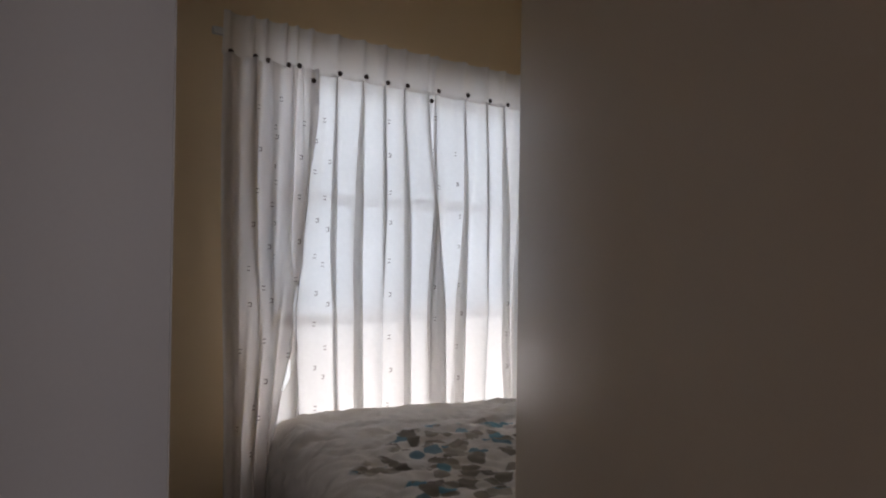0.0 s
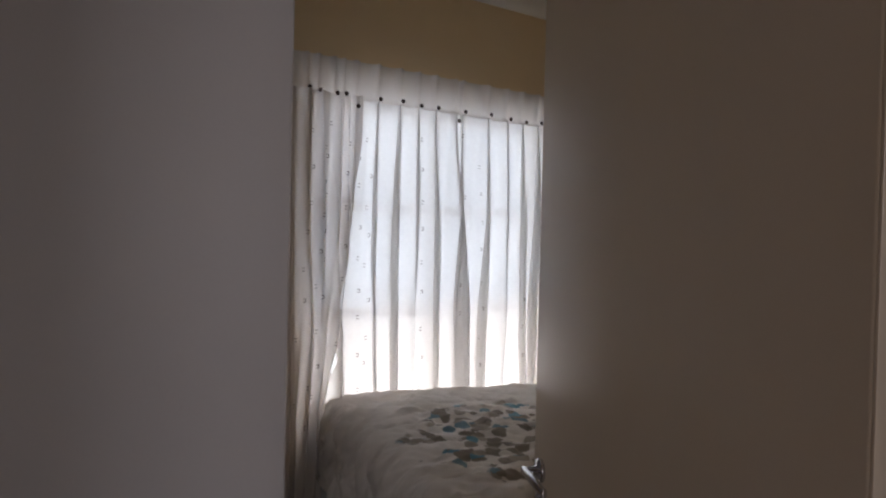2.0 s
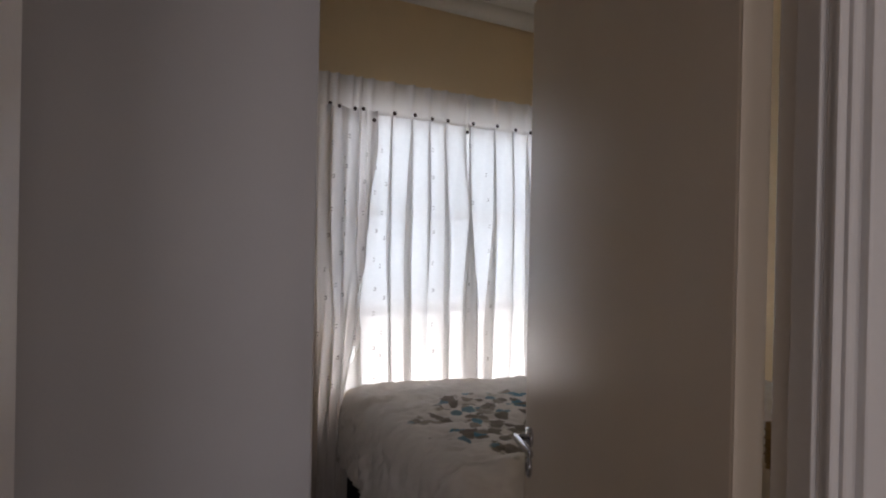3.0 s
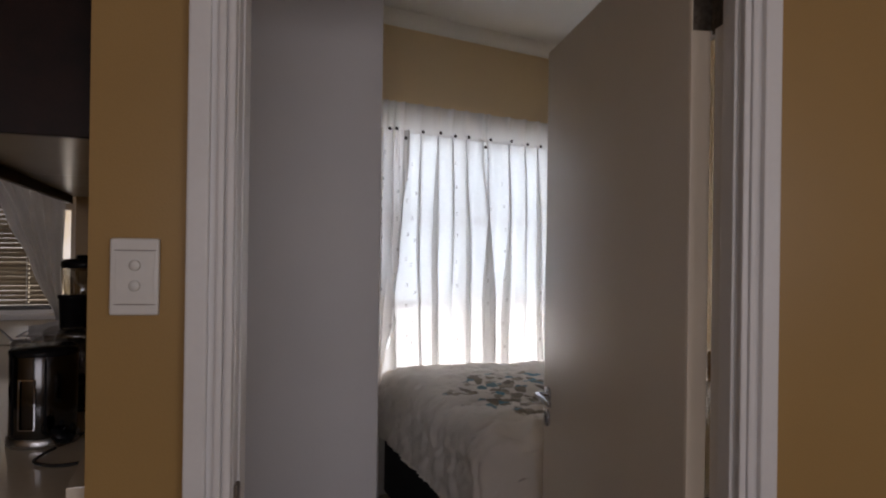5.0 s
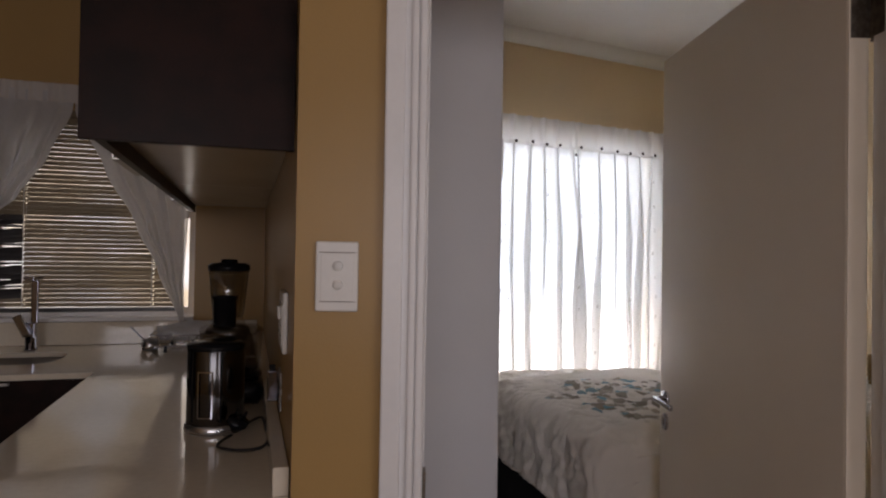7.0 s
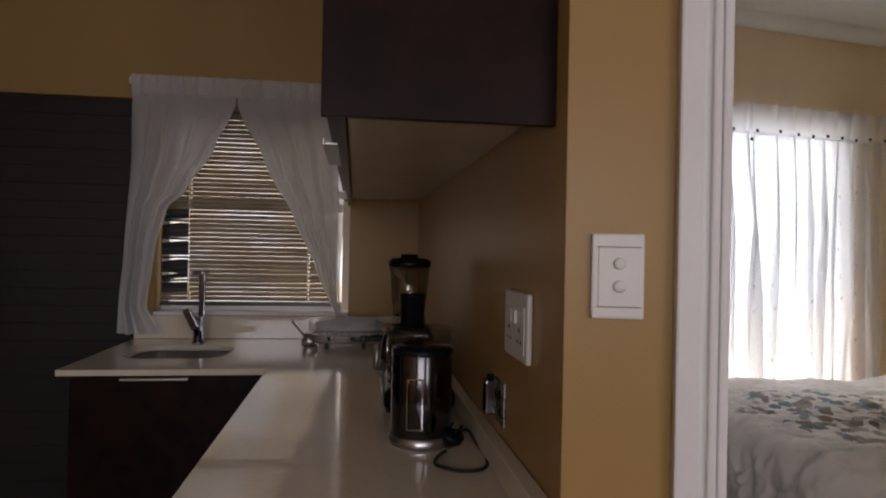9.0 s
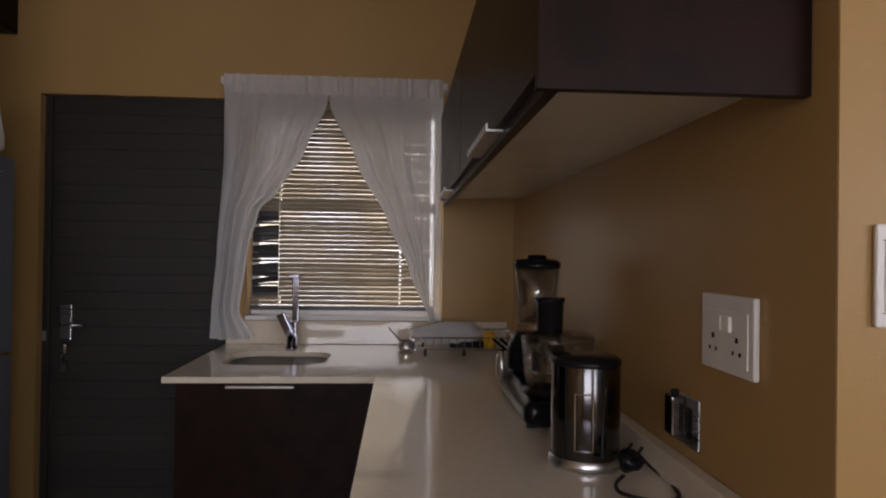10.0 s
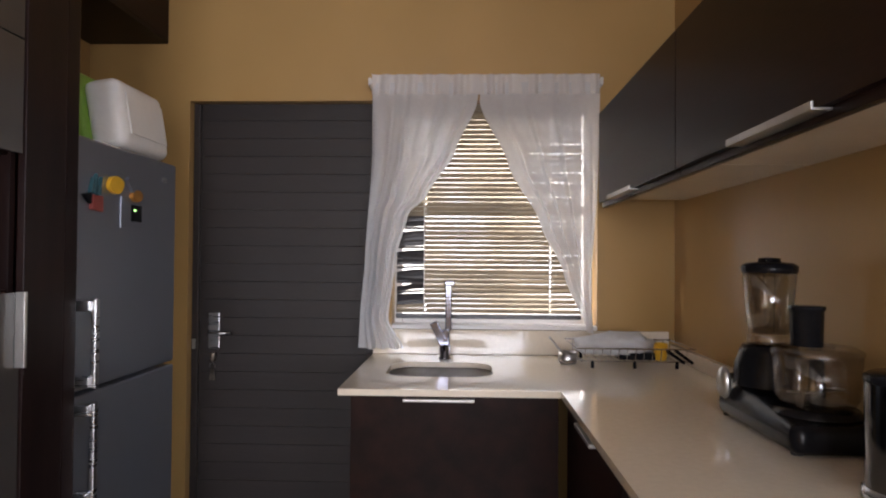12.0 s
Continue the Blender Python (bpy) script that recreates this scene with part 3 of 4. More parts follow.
def duvet_mat():
    m = mat("printed cotton duvet", (0.78, 0.73, 0.68), 0.85, vary=0.05, scale=9, bump=0.25, grain=500)
    n, l = m.node_tree.nodes, m.node_tree.links
    b = n["Principled BSDF"]
    base = b.inputs["Base Color"].links[0].from_socket
    tc = n.new("ShaderNodeTexCoord")
    warp = n.new("ShaderNodeTexNoise")
    warp.inputs["Scale"].default_value = 12
    mixv = n.new("ShaderNodeVectorMath")
    mixv.operation = 'MULTIPLY_ADD'
    mixv.inputs[1].default_value = (0.07, 0.07, 0.07)
    l.new(tc.outputs["Object"], warp.inputs["Vector"]), l.new(warp.outputs["Color"], mixv.inputs[0]), l.new(tc.outputs["Object"], mixv.inputs[2])
    vor = n.new("ShaderNodeTexVoronoi")
    vor.inputs["Scale"].default_value = 17
    l.new(mixv.outputs[0], vor.inputs["Vector"])
    petal = n.new("ShaderNodeMapRange")
    petal.inputs["From Min"].default_value, petal.inputs["From Max"].default_value = 0.56, 0.50
    l.new(vor.outputs["Distance"], petal.inputs["Value"])
    # the bouquet covers one patch of the cloth
    mp = n.new("ShaderNodeMapping")
    mp.inputs["Location"].default_value, mp.inputs["Scale"].default_value = (-1.36 / 0.56, -1.72 / 0.50, 0), (1 / 0.56, 1 / 0.50, 0)
    ln = n.new("ShaderNodeVectorMath")
    ln.operation = 'LENGTH'
    l.new(mixv.outputs[0], mp.inputs["Vector"]), l.new(mp.outputs[0], ln.inputs[0])
    n2 = n.new("ShaderNodeTexNoise")
    n2.inputs["Scale"].default_value = 7
    l.new(tc.outputs["Object"], n2.inputs["Vector"])
    ad = n.new("ShaderNodeMath")
    ad.operation = 'MULTIPLY_ADD'
    ad.inputs[1].default_value = 0.9
    l.new(n2.outputs["Fac"], ad.inputs[0]), l.new(ln.outputs["Value"], ad.inputs[2])
    patch = n.new("ShaderNodeMapRange")
    patch.inputs["From Min"].default_value, patch.inputs["From Max"].default_value = 1.44, 1.38
    l.new(ad.outputs[0], patch.inputs["Value"])
    mul = n.new("ShaderNodeMath")
    mul.operation = 'MULTIPLY'
    l.new(petal.outputs[0], mul.inputs[0]), l.new(patch.outputs[0], mul.inputs[1])
    hue = n.new("ShaderNodeValToRGB")
    hue.color_ramp.interpolation = 'CONSTANT'
    els = hue.color_ramp.elements
    cols = [(0.0, (0.24, 0.21, 0.17)), (0.28, (0.34, 0.30, 0.25)), (0.5, (0.16, 0.27, 0.32)), (0.62, (0.40, 0.35, 0.29)), (0.8, (0.20, 0.165, 0.14)), (0.9, (0.13, 0.30, 0.38))]
    els[0].color, els[1].position, els[1].color = (*cols[0][1], 1), cols[1][0], (*cols[1][1], 1)
    for pos, c in cols[2:]:
        els.new(pos).color = (*c, 1)
    sep = n.new("ShaderNodeSeparateColor")
    l.new(vor.outputs["Color"], sep.inputs[0]), l.new(sep.outputs[0], hue.inputs["Fac"])
    mx = n.new("ShaderNodeMix")
    mx.data_type = 'RGBA'
    l.new(mul.outputs[0], mx.inputs["Factor"]), l.new(base, mx.inputs["A"]), l.new(hue.outputs[0], mx.inputs["B"])
    l.new(mx.outputs["Result"], b.inputs["Base Color"])
    return m


db = bmesh.new()
NXD, NYD = 250, 210
grid = []
for j in range(NYD + 1):
    row = []
    for i in range(NXD + 1):
        # unrolled cloth coordinates, falling over the foot end and the near side
        p = -0.38 + (BX1 - BX0 + 0.38) * i / NXD
        q = -0.40 + (BY1 - BY0 + 0.44) * j / NYD
        r = 0.11
        def roll(s):
            if s >= r:
                return s, 0.0
            arc = r * math.pi / 2
            if s > r - arc:
                a = (r - s) / r
                return r - r * math.sin(a), -r * (1 - math.cos(a))
            return -0.012 * ((r - arc) - s) / 0.3, -r - ((r - arc) - s)
        x, dz = roll(p)
        y, ez = roll(q)
        far = (BY1 - BY0) - q
        fz = -0.10 * max(0, (0.14 - far) / 0.14) ** 2
        z = 0.70 + max(dz + ez + fz, -0.305)
        z += 0.02 * math.sin(p * 2.4 + 0.7) + 0.06 * max(0, min(1, (p - 1.15) / 0.35))
        wr = noise.noise(Vector((p * 6 + q * 3, q * 16 - p * 4, 0.4))) * 0.018 + noise.noise(Vector((p * 20, q * 34, 2.0))) * 0.004 + abs(noise.noise(Vector((p * 7 - q * 9, q * 20 + p * 12, 5.0)))) * -0.022
        wr += 0.010 * (0.5 - abs(noise.noise(Vector((p * 5 + q * 2.5, q * 30 - p * 17, 8.0))))) * (0.4 + 0.6 * min(1, max(0, 1.1 - p)))
        side_k = min(1, max(0, -dz / 0.11))
        row.append(db.verts.new((BX0 + x - wr * side_k * 1.5, BY0 + y, z + wr * (1 - 0.6 * side_k))))
    grid.append(row)
for a, c in zip(grid, grid[1:]):
    for i in range(NXD):
        db.faces.new((a[i], a[i + 1], c[i + 1], c[i]))
part("duvet", db, duvet_mat(), bed, "rumpled white cotton duvet with a grey and teal floral print", True)

# ---- kitchen ----
# outer door: planks between the frame
DX0, DX1, DY = -2.55, -1.72, 2.615
kd = thing("door_2", "charcoal horizontal-plank kitchen door, closed", "door", kind="structure")
n_pl = 25
for k in range(n_pl):
    z0 = 0.01 + k * 0.0792
    p = part("plank", box((DX0 + 0.032, DY, z0), (DX1 - 0.001, DY + 0.03, z0 + 0.0789), 0.0012, 1), CHARDOOR, kd)
part("backing", box((DX0 + 0.032, DY + 0.012, 0.01), (DX1 - 0.001, DY + 0.04, 1.985)), CHARDOOR, kd)
part("door_frame", box((DX0 + 0.002, 2.60, 0), (DX0 + 0.03, 2.70, 1.983), 0.003), CHARDOOR, kd)
part("hinge", box((DX1 - 0.03, DY - 0.012, 1.77), (DX1 - 0.016, DY - 0.001, 1.87), 0.002), WHITEP, kd, "white-painted door hinge")
part("strike_plate", box((DX0 + 0.006, 2.596, 0.90), (DX0 + 0.022, 2.599, 0.945), 0.001), STEEL, kd)
hp = part("handle_plate", box((-2.475, DY - 0.010, 0.90), (-2.425, DY - 0.001, 1.06), 0.003), STEEL, kd, "satin steel handle plate")
part("lever", tube([(-2.45, DY - 0.010, 0.975), (-2.45, DY - 0.045, 0.975), (-2.44, DY - 0.05, 0.975), (-2.36, DY - 0.05, 0.975)], 0.006, 10), STEEL, kd, "", True)
part("lock_barrel", lathe([(0, 0.845), (0.012, 0.85), (0.014, 0.87), (0.012, 0.885), (0, 0.89)], -2.45, DY - 0.012, 16), BRONZE, kd)
keys = thing("keys", "small bunch of keys hanging in the door lock", "keys", pose(-2.45, DY - 0.02, 0.84))
part("key_ring", tube([(0.012 * math.cos(a), 0, -0.012 + 0.012 * math.sin(a)) for a in [2 * math.pi * k / 16 for k in range(17)]], 0.0012, 6), STEEL, keys)
for a in (-8, 10):
    kb = box((-0.006, -0.001, -0.075), (0.006, 0.001, -0.022), 0.0005)
    bmesh.ops.rotate(kb, verts=kb.verts, cent=(0, 0, -0.02), matrix=Matrix.Rotation(radians(a), 3, 'Y'))
    part("key", kb, BRONZE, keys)

# kitchen window: hole x -1.66 .. -0.785, z 1.02 .. 1.985
kw = thing("window_2", "white-framed kitchen window behind a blind", "window", kind="structure")
WX0, WX1, WZ0, WZ1 = -1.66, -0.785, 1.02, 1.985
for a, c in ((WX0, WX0 + 0.035), (WX1 - 0.035, WX1)):
    part("frame_upright", box((a, 2.67, WZ0), (c, 2.72, WZ1), 0.003), TRIM, kw)
for a, c in ((WZ0, WZ0 + 0.04), (WZ1 - 0.04, WZ1), (1.50, 1.54)):
    part("frame_bar", box((WX0 + 0.036, 2.672, a), (WX1 - 0.036, 2.718, c), 0.003), TRIM, kw)
for a, c in ((WZ0 + 0.041, 1.499), (1.541, WZ1 - 0.041)):
    p = part("pane", box((WX0 + 0.036, 2.694, a), (WX1 - 0.036, 2.698, c)), PANE, kw)
    p.visible_shadow = False
part("sill", box((WX0 + 0.002, 2.545, 1.005), (WX1 - 0.002, 2.669, 1.022), 0.003), TRIM, kw)

blind = thing("venetian_blind", "tan venetian blind, nearly closed, with bent slats at one end", "blind", pose(0, 2.625, 0))
part("head_rail", box((WX0 + 0.01, -0.02, 1.952), (WX1 - 0.01, 0.02, 1.982), 0.003), SLAT, blind)
part("bottom_rail", box((WX0 + 0.012, -0.016, 1.044), (-0.842, 0.013, 1.064), 0.003), SLATDARK, blind)


def slat(xa, xb, z, tilt, droop, nx=14, holes=()):
    """A curved slat from xa to xb; the cord passes through a slot at each of the holes."""
    b = bmesh.new()
    lo, hi = min(xa, xb), max(xa, xb)
    xs = sorted([xa + (xb - xa) * i / nx for i in range(nx + 1)] + [h + d for h in holes if lo < h - 0.01 and h + 0.01 < hi for d in (-0.003, 0.003)], reverse=xb < xa)
    rows = []
    for x in xs:
        f = (x - xa) / (xb - xa)
        row = []
        for k in range(4):
            w = (k / 3 - 0.5) * 0.0255
            arch = 0.0018 * (1 - (2 * k / 3 - 1) ** 2)
            a = radians(tilt)
            row.append(b.verts.new((x, w * math.cos(a) - arch * math.sin(a), z + w * math.sin(a) + arch * math.cos(a) + droop * f ** 2)))
        rows.append(row)
    for r0, r1 in zip(rows, rows[1:]):
        mid = (r0[0].co.x + r1[0].co.x) / 2
        for k in range(3):
            if k == 1 and any(abs(mid - h) < 0.0029 for h in holes):
                continue
            b.faces.new((r0[k], r1[k], r1[k + 1], r0[k + 1]))
    return b


LAD = -1.525
PITCH, BX_END = 0.0212, -0.842
n_slat = 42
for k in range(n_slat):
    z = 1.078 + k * PITCH
    bent = 1.12 < z < 1.50
    tilt = 52.5 + 13 * (z - 1.33) + random.uniform(-3.5, 3.5)
    if k in (19, 29):
        tilt -= 9
    part("slat", slat(LAD if bent else WX0 + 0.012, BX_END, z, tilt, random.uniform(-0.002, 0.002), 14, (LAD + 0.006, -0.975)), SLAT, blind)
    if bent:
        # flipped ends block the window; their shade is in the colour
        part("slat", slat(LAD - 0.002, WX0 + 0.014, z, -28 if k in (4, 9, 13, 17) else random.choice((-82, -74, -88, -70, -80, -86)), random.uniform(-0.016, 0.006), 8), SLATDARK, blind, "bent slat end, shade put into its colour")
for lx in (LAD, -0.981):
    lad = bmesh.new()
    for yy in (-0.014, 0.014):
        tube([(lx, yy, 1.05), (lx, yy, 1.96)], 0.0012, 6, lad)
    for k in range(n_slat):
        tube([(lx, -0.016, 1.071 + k * PITCH), (lx, -0.016, 1.080 + k * PITCH)], 0.0028, 6, lad)
    part("ladder_cord", lad, CORD, blind)
part("tilt_wand", tube([(-1.0, -0.024, 1.95), (-1.0, -0.026, 1.42)], 0.002, 6), CORD, blind)

# tied-back voile pair in front of the window
KC = 2.47
kc = thing("kitchen_curtain", "pair of thin white voile curtains parted over a blind", "curtain", pose(0, KC, 0))


def mix_at(z, table):
    for (z0, a), (z1, b) in zip(table, table[1:]):
        if z0 >= z >= z1:
            t = (z0 - z) / (z0 - z1)
            t = t * t * (3 - 2 * t) * 0.5 + t * 0.5
            return a + (b - a) * t
    return table[-1][1]


LOUT = [(2.05, -1.735), (1.75, -1.735), (1.3, -1.765), (1.05, -1.785), (0.925, -1.79)]
LIN = [(2.05, -1.285), (1.95, -1.30), (1.75, -1.39), (1.56, -1.51), (1.49, -1.585), (1.30, -1.635), (1.05, -1.665), (0.93, -1.60)]
RIN = [(2.05, -1.29), (1.95, -1.29), (1.70, -1.17), (1.45, -1.035), (1.25, -0.94), (1.00, -0.84)]
ROUT = [(2.05, -0.795), (1.6, -0.805), (1.2, -0.825), (1.00, -0.820)]


def kfold(seed, n):
    def f(s, z):
        g = min(1, max(0.15, (2.0 - z) / 0.3))
        w = 1.9 * noise.noise(Vector((s * 2.2, z * 0.7, seed))) + 0.8 * noise.noise(Vector((s * 6.0, z * 0.5, seed + 2)))
        broad = 0.024 * math.sin(s * n * 2 * math.pi + 2.6 * w)
        sharp = 0.012 * math.sin(s * n * 5.3 * math.pi + 4 * w) * max(0, 0.4 + noise.noise(Vector((s * 4.0, z * 0.6, seed + 8))))
        return -0.012 + g * (broad + sharp + 0.010 * noise.noise(Vector((s * 7, z * 1.5, seed + 4))))
    return f


cloth("left_curtain", lambda z: (mix_at(z, LOUT), mix_at(z, LIN)), 0.93, 2.035, kfold(1, 3.4), 170, 50, LACE, kc)
cloth("right_curtain", lambda z: (mix_at(z, RIN), mix_at(z, ROUT)), 1.005, 2.035, kfold(9, 3.1), 170, 50, LACE, kc)
cloth("heading", lambda z: (-1.737, -0.797), 1.985, 2.068, lambda s, z: -0.018 + 0.011 * math.sin(s * 95 + 3 * noise.noise(Vector((s * 9, z * 3, 0)))) * (1 if z < 2.06 else 0.5), 260, 5, HEAD, kc, "gathered white heading")
part("curtain_rod", tube([(-1.75, 0.0, 2.045), (-0.785, 0.0, 2.045)], 0.007, 10), WHITEP, kc)
for ex in (-1.75, -0.785):
    part("rod_bracket", box((ex - 0.006, 0.0, 2.03), (ex + 0.006, 0.089, 2.06), 0.002), WHITEP, kc)

# worktop with a sink cut-out
wt = thing("worktop", "cream quartz L-shaped worktop with an upstand", "worktop", pose(0, 0, 0))
SX0, SX1, SY0, SY1, SR = -1.625, -1.245, 2.0, 2.32, 0.09


def rounded(x0, x1, y0, y1, r, n=8):
    pts = []
    for cx, cy, a0 in ((x1 - r, y1 - r, 0), (x0 + r, y1 - r, 90), (x0 + r, y0 + r, 180), (x1 - r, y0 + r, 270)):
        for k in range(n + 1):
            a = radians(a0 + 90 * k / n)
            pts.append((cx + r * math.cos(a), cy + r * math.sin(a)))
    return pts


def slab_with_hole(outer, hole, z0, z1):
    b = bmesh.new()
    def loop(pts, z):
        vs = [b.verts.new((x, y, z)) for x, y in pts]
        return vs, [b.edges.new((vs[i], vs[(i + 1) % len(vs)])) for i in range(len(vs))]
    for z in (z0, z1):
        o, oe = loop(outer, z)
        h, he = loop(hole, z)
        bmesh.ops.triangle_fill(b, use_beauty=True, use_dissolve=False, edges=oe + he)
        if z == z0:
            o0, h0 = o, h
    for u, v in ((o0, o), (h0, h)):
        for i in range(len(u)):
            j = (i + 1) % len(u)
            b.faces.new((u[i], u[j], v[j], v[i]))
    bmesh.ops.recalc_face_normals(b, faces=b.faces)
    return b


part("slab", slab_with_hole([(-1.735, 1.775), (-1.052, 1.775), (-1.052, 0.405), (-0.462, 0.405), (-0.462, 2.558), (-1.735, 2.558)], rounded(SX0, SX1, SY0, SY1, SR), 0.880, 0.90), STONE, wt)
part("upstand", box((-0.490, 0.405, 0.901), (-0.462, 2.53, 0.952), 0.002), STONE, wt)
part("upstand", box((-1.735, 2.534, 0.901), (-0.492, 2.557, 1.004), 0.002), STONE, wt)

sink = thing("sink", "stainless steel undermounted kitchen sink", "sink")
sb = bmesh.new()
prev = None
for dz, ins in ((0.879, -0.006), (0.86, 0.0), (0.74, 0.012), (0.715, 0.03), (0.705, 0.07)):
    ring = [sb.verts.new((x, y, dz)) for x, y in rounded(SX0 + ins, SX1 - ins, SY0 + ins, SY1 - ins, max(0.03, SR - ins))]
    if prev:
        for i in range(len(ring)):
            j = (i + 1) % len(ring)
            sb.faces.new((prev[i], prev[j], ring[j], ring[i]))
    prev = ring
sb.faces.new(prev)
part("bowl", sb, STEEL, sink, "", True)
part("drain", lathe([(0, 0.708), (0.035, 0.708), (0.04, 0.7065), (0.04, 0.705)], -1.435, 2.175, 24), CHROME, sink)

tap = thing("kitchen_tap", "chrome kitchen mixer tap with an upright square spout", "tap", pose(-1.425, 2.40, 0.90))
part("base", lathe([(0, 0), (0.026, 0), (0.026, 0.006), (0.022, 0.010), (0.022, 0.06), (0, 0.062)], n=28), TAPM, tap, "", True)
part("body", box((-0.019, -0.019, 0.05), (0.019, 0.019, 0.12), 0.006), TAPM, tap)
lv = box((-0.016, -0.012, 0.0), (0.016, 0.012, 0.095), 0.003)
bmesh.ops.rotate(lv, verts=lv.verts, cent=(0, 0, 0), matrix=Matrix.Rotation(radians(-26), 3, 'Y'))
bmesh.ops.translate(lv, verts=lv.verts, vec=(-0.004, -0.032, 0.065))
part("lever", lv, TAPM, tap)
part("spout", box((0.000, -0.010, 0.115), (0.026, 0.012, 0.315), 0.004), TAPM, tap)
part("outlet", box((0.001, -0.12, 0.300), (0.040, 0.012, 0.318), 0.004), TAPM, tap)


def bar_handle(owner, lo, hi):
    return part("handle", box(lo, hi, 0.002), ALU, owner, "aluminium edge handle")


def cabinet(name, label, lo, hi, front, doors, handles, material=WENGE, group=""):
    """A carcass with doors; front is the side that the doors close, '-x' or '-y'."""
    c = thing(name, label, "cabinet", group=group)
    t = 0.018
    if front == '-y':
        part("body", box((lo[0], lo[1] + t + 0.002, lo[2]), hi, 0.001), material, c)
        w = (hi[0] - lo[0]) / doors
        for k in range(doors):
            d = part("door", box((lo[0] + k * w + 0.0015, lo[1], lo[2] + 0.003), (lo[0] + (k + 1) * w - 0.0015, lo[1] + t, hi[2] - 0.003), 0.0015), material, c)
            for h in handles[k]:
                bar_handle(d, *h)
    else:
        part("body", box((lo[0] + t + 0.002, lo[1], lo[2]), hi, 0.001), material, c)
        w = (hi[1] - lo[1]) / doors
        for k in range(doors):
            d = part("door", box((lo[0], lo[1] + k * w + 0.0015, lo[2] + 0.003), (lo[0] + t, lo[1] + (k + 1) * w - 0.0015, hi[2] - 0.003), 0.0015), material, c)
            for h in handles[k]:
                bar_handle(d, *h)
    return c


cabinet("base_cabinet", "dark wenge sink base cabinet below the worktop", (-1.70, 1.795, 0.1), (-1.055, 2.50, 0.879), '-y', 1, [[((-1.535, 1.774, 0.862), (-1.315, 1.794, 0.870))]])
for k in range(2):
    y0 = 0.42 + k * 0.69
    cabinet("base_cabinet", "dark wenge base cabinet below the worktop", (-1.03, y0, 0.1), (-0.462, y0 + 0.685, 0.879), '-x', 1, [[((-1.05, y0 + 0.24, 0.850), (-1.031, y0 + 0.45, 0.860))]], group="side base cabinets")
pl = thing("plinth", "dark plinth under the kitchen cabinets", "plinth")
part("board", box((-1.68, 1.85, 0), (-1.0, 1.868, 0.1)), WENGE, pl)
part("board", box((-0.99, 0.43, 0), (-0.972, 1.80, 0.1)), WENGE, pl)

# wall cabinets with lift-up doors, cream underside
CZ0, CZ1 = 1.515, 1.895
for y0, y1 in ((0.440, 1.468), (1.470, 2.42)):
    c = thing("wall_cabinet", "dark wenge wall cabinet with a lift-up door and cream underside", "cabinet", group="wall cabinets")
    part("body", box((-0.785, y0, CZ0 + 0.046), (-0.462, y1, CZ1), 0.001), WENGE, c)
    part("bottom_board", box((-0.775, y0 + 0.001, CZ0 + 0.032), (-0.463, y1 - 0.001, CZ0 + 0.045)), UNDER, c, "cream melamine underside")
    part("rail", box((-0.794, y0, CZ0), (-0.776, y1, CZ0 + 0.045), 0.001), WENGE, c)
    d = part("door", box((-0.808, y0 + 0.002, CZ0 + 0.019), (-0.788, y1 - 0.002, CZ1), 0.0015), WENGE, c)
    hc = 0.945 if y0 < 1 else 2.03
    hb = box((-0.822, hc - 0.16, CZ0 + 0.012), (-0.786, hc + 0.16, CZ0 + 0.0165), 0.001)
    box((-0.826, hc - 0.16, CZ0 + 0.012), (-0.822, hc + 0.16, CZ0 + 0.026), 0.001, 2, hb)
    part("handle", hb, ALU, d, "aluminium edge handle")
    if y0 < 1:
        part("end_panel", box((-0.810, 0.422, CZ0 - 0.004), (-0.462, 0.4385, CZ1 + 0.002), 0.001), WENGE, c)

# double socket on the side wall
so = thing("double_socket", "white plastic double wall socket with rocker switches", "socket", pose(-0.461, 0.613, 1.190))
part("plate", box((-0.010, -0.080, -0.060), (0.0, 0.080, 0.060), 0.004, 3), WHITEP, so)
part("insert", box((-0.0118, -0.066, -0.046), (-0.0095, 0.066, 0.036), 0.001), WHITEP, so)
for yy in (-0.012, 0.014):
    rk = box((-0.017, yy - 0.009, 0.004), (-0.011, yy + 0.009, 0.028), 0.002)
    part("rocker", rk, WHITEP, so)
for yc in (-0.036, 0.036):
    for dy, dz, r in ((0.0, -0.006, 0.004), (0.010, -0.026, 0.003), (-0.010, -0.026, 0.003)):
        part("pin_hole", box((-0.0122, yc + dy - r, dz - r), (-0.0117, yc + dy + r, dz + r)), BLACK, so)

# small chrome bracket below the socket
br = thing("wall_bracket", "small chrome wall bracket above the upstand", "bracket", pose(-0.461, 0.755, 1.02))
part("plate", box((-0.004, -0.042, -0.045), (0, 0.045, 0.042), 0.002), STEEL, br)
part("slot", box((-0.0052, -0.020, -0.030), (-0.0042, 0.000, 0.024)), BLACK, br)
part("clip", box((-0.03, 0.006, -0.03), (-0.0045, 0.040, 0.040), 0.004), TAPM, br)
part("hook", box((-0.026, 0.014, 0.040), (-0.012, 0.022, 0.052), 0.002), BLACK, br)

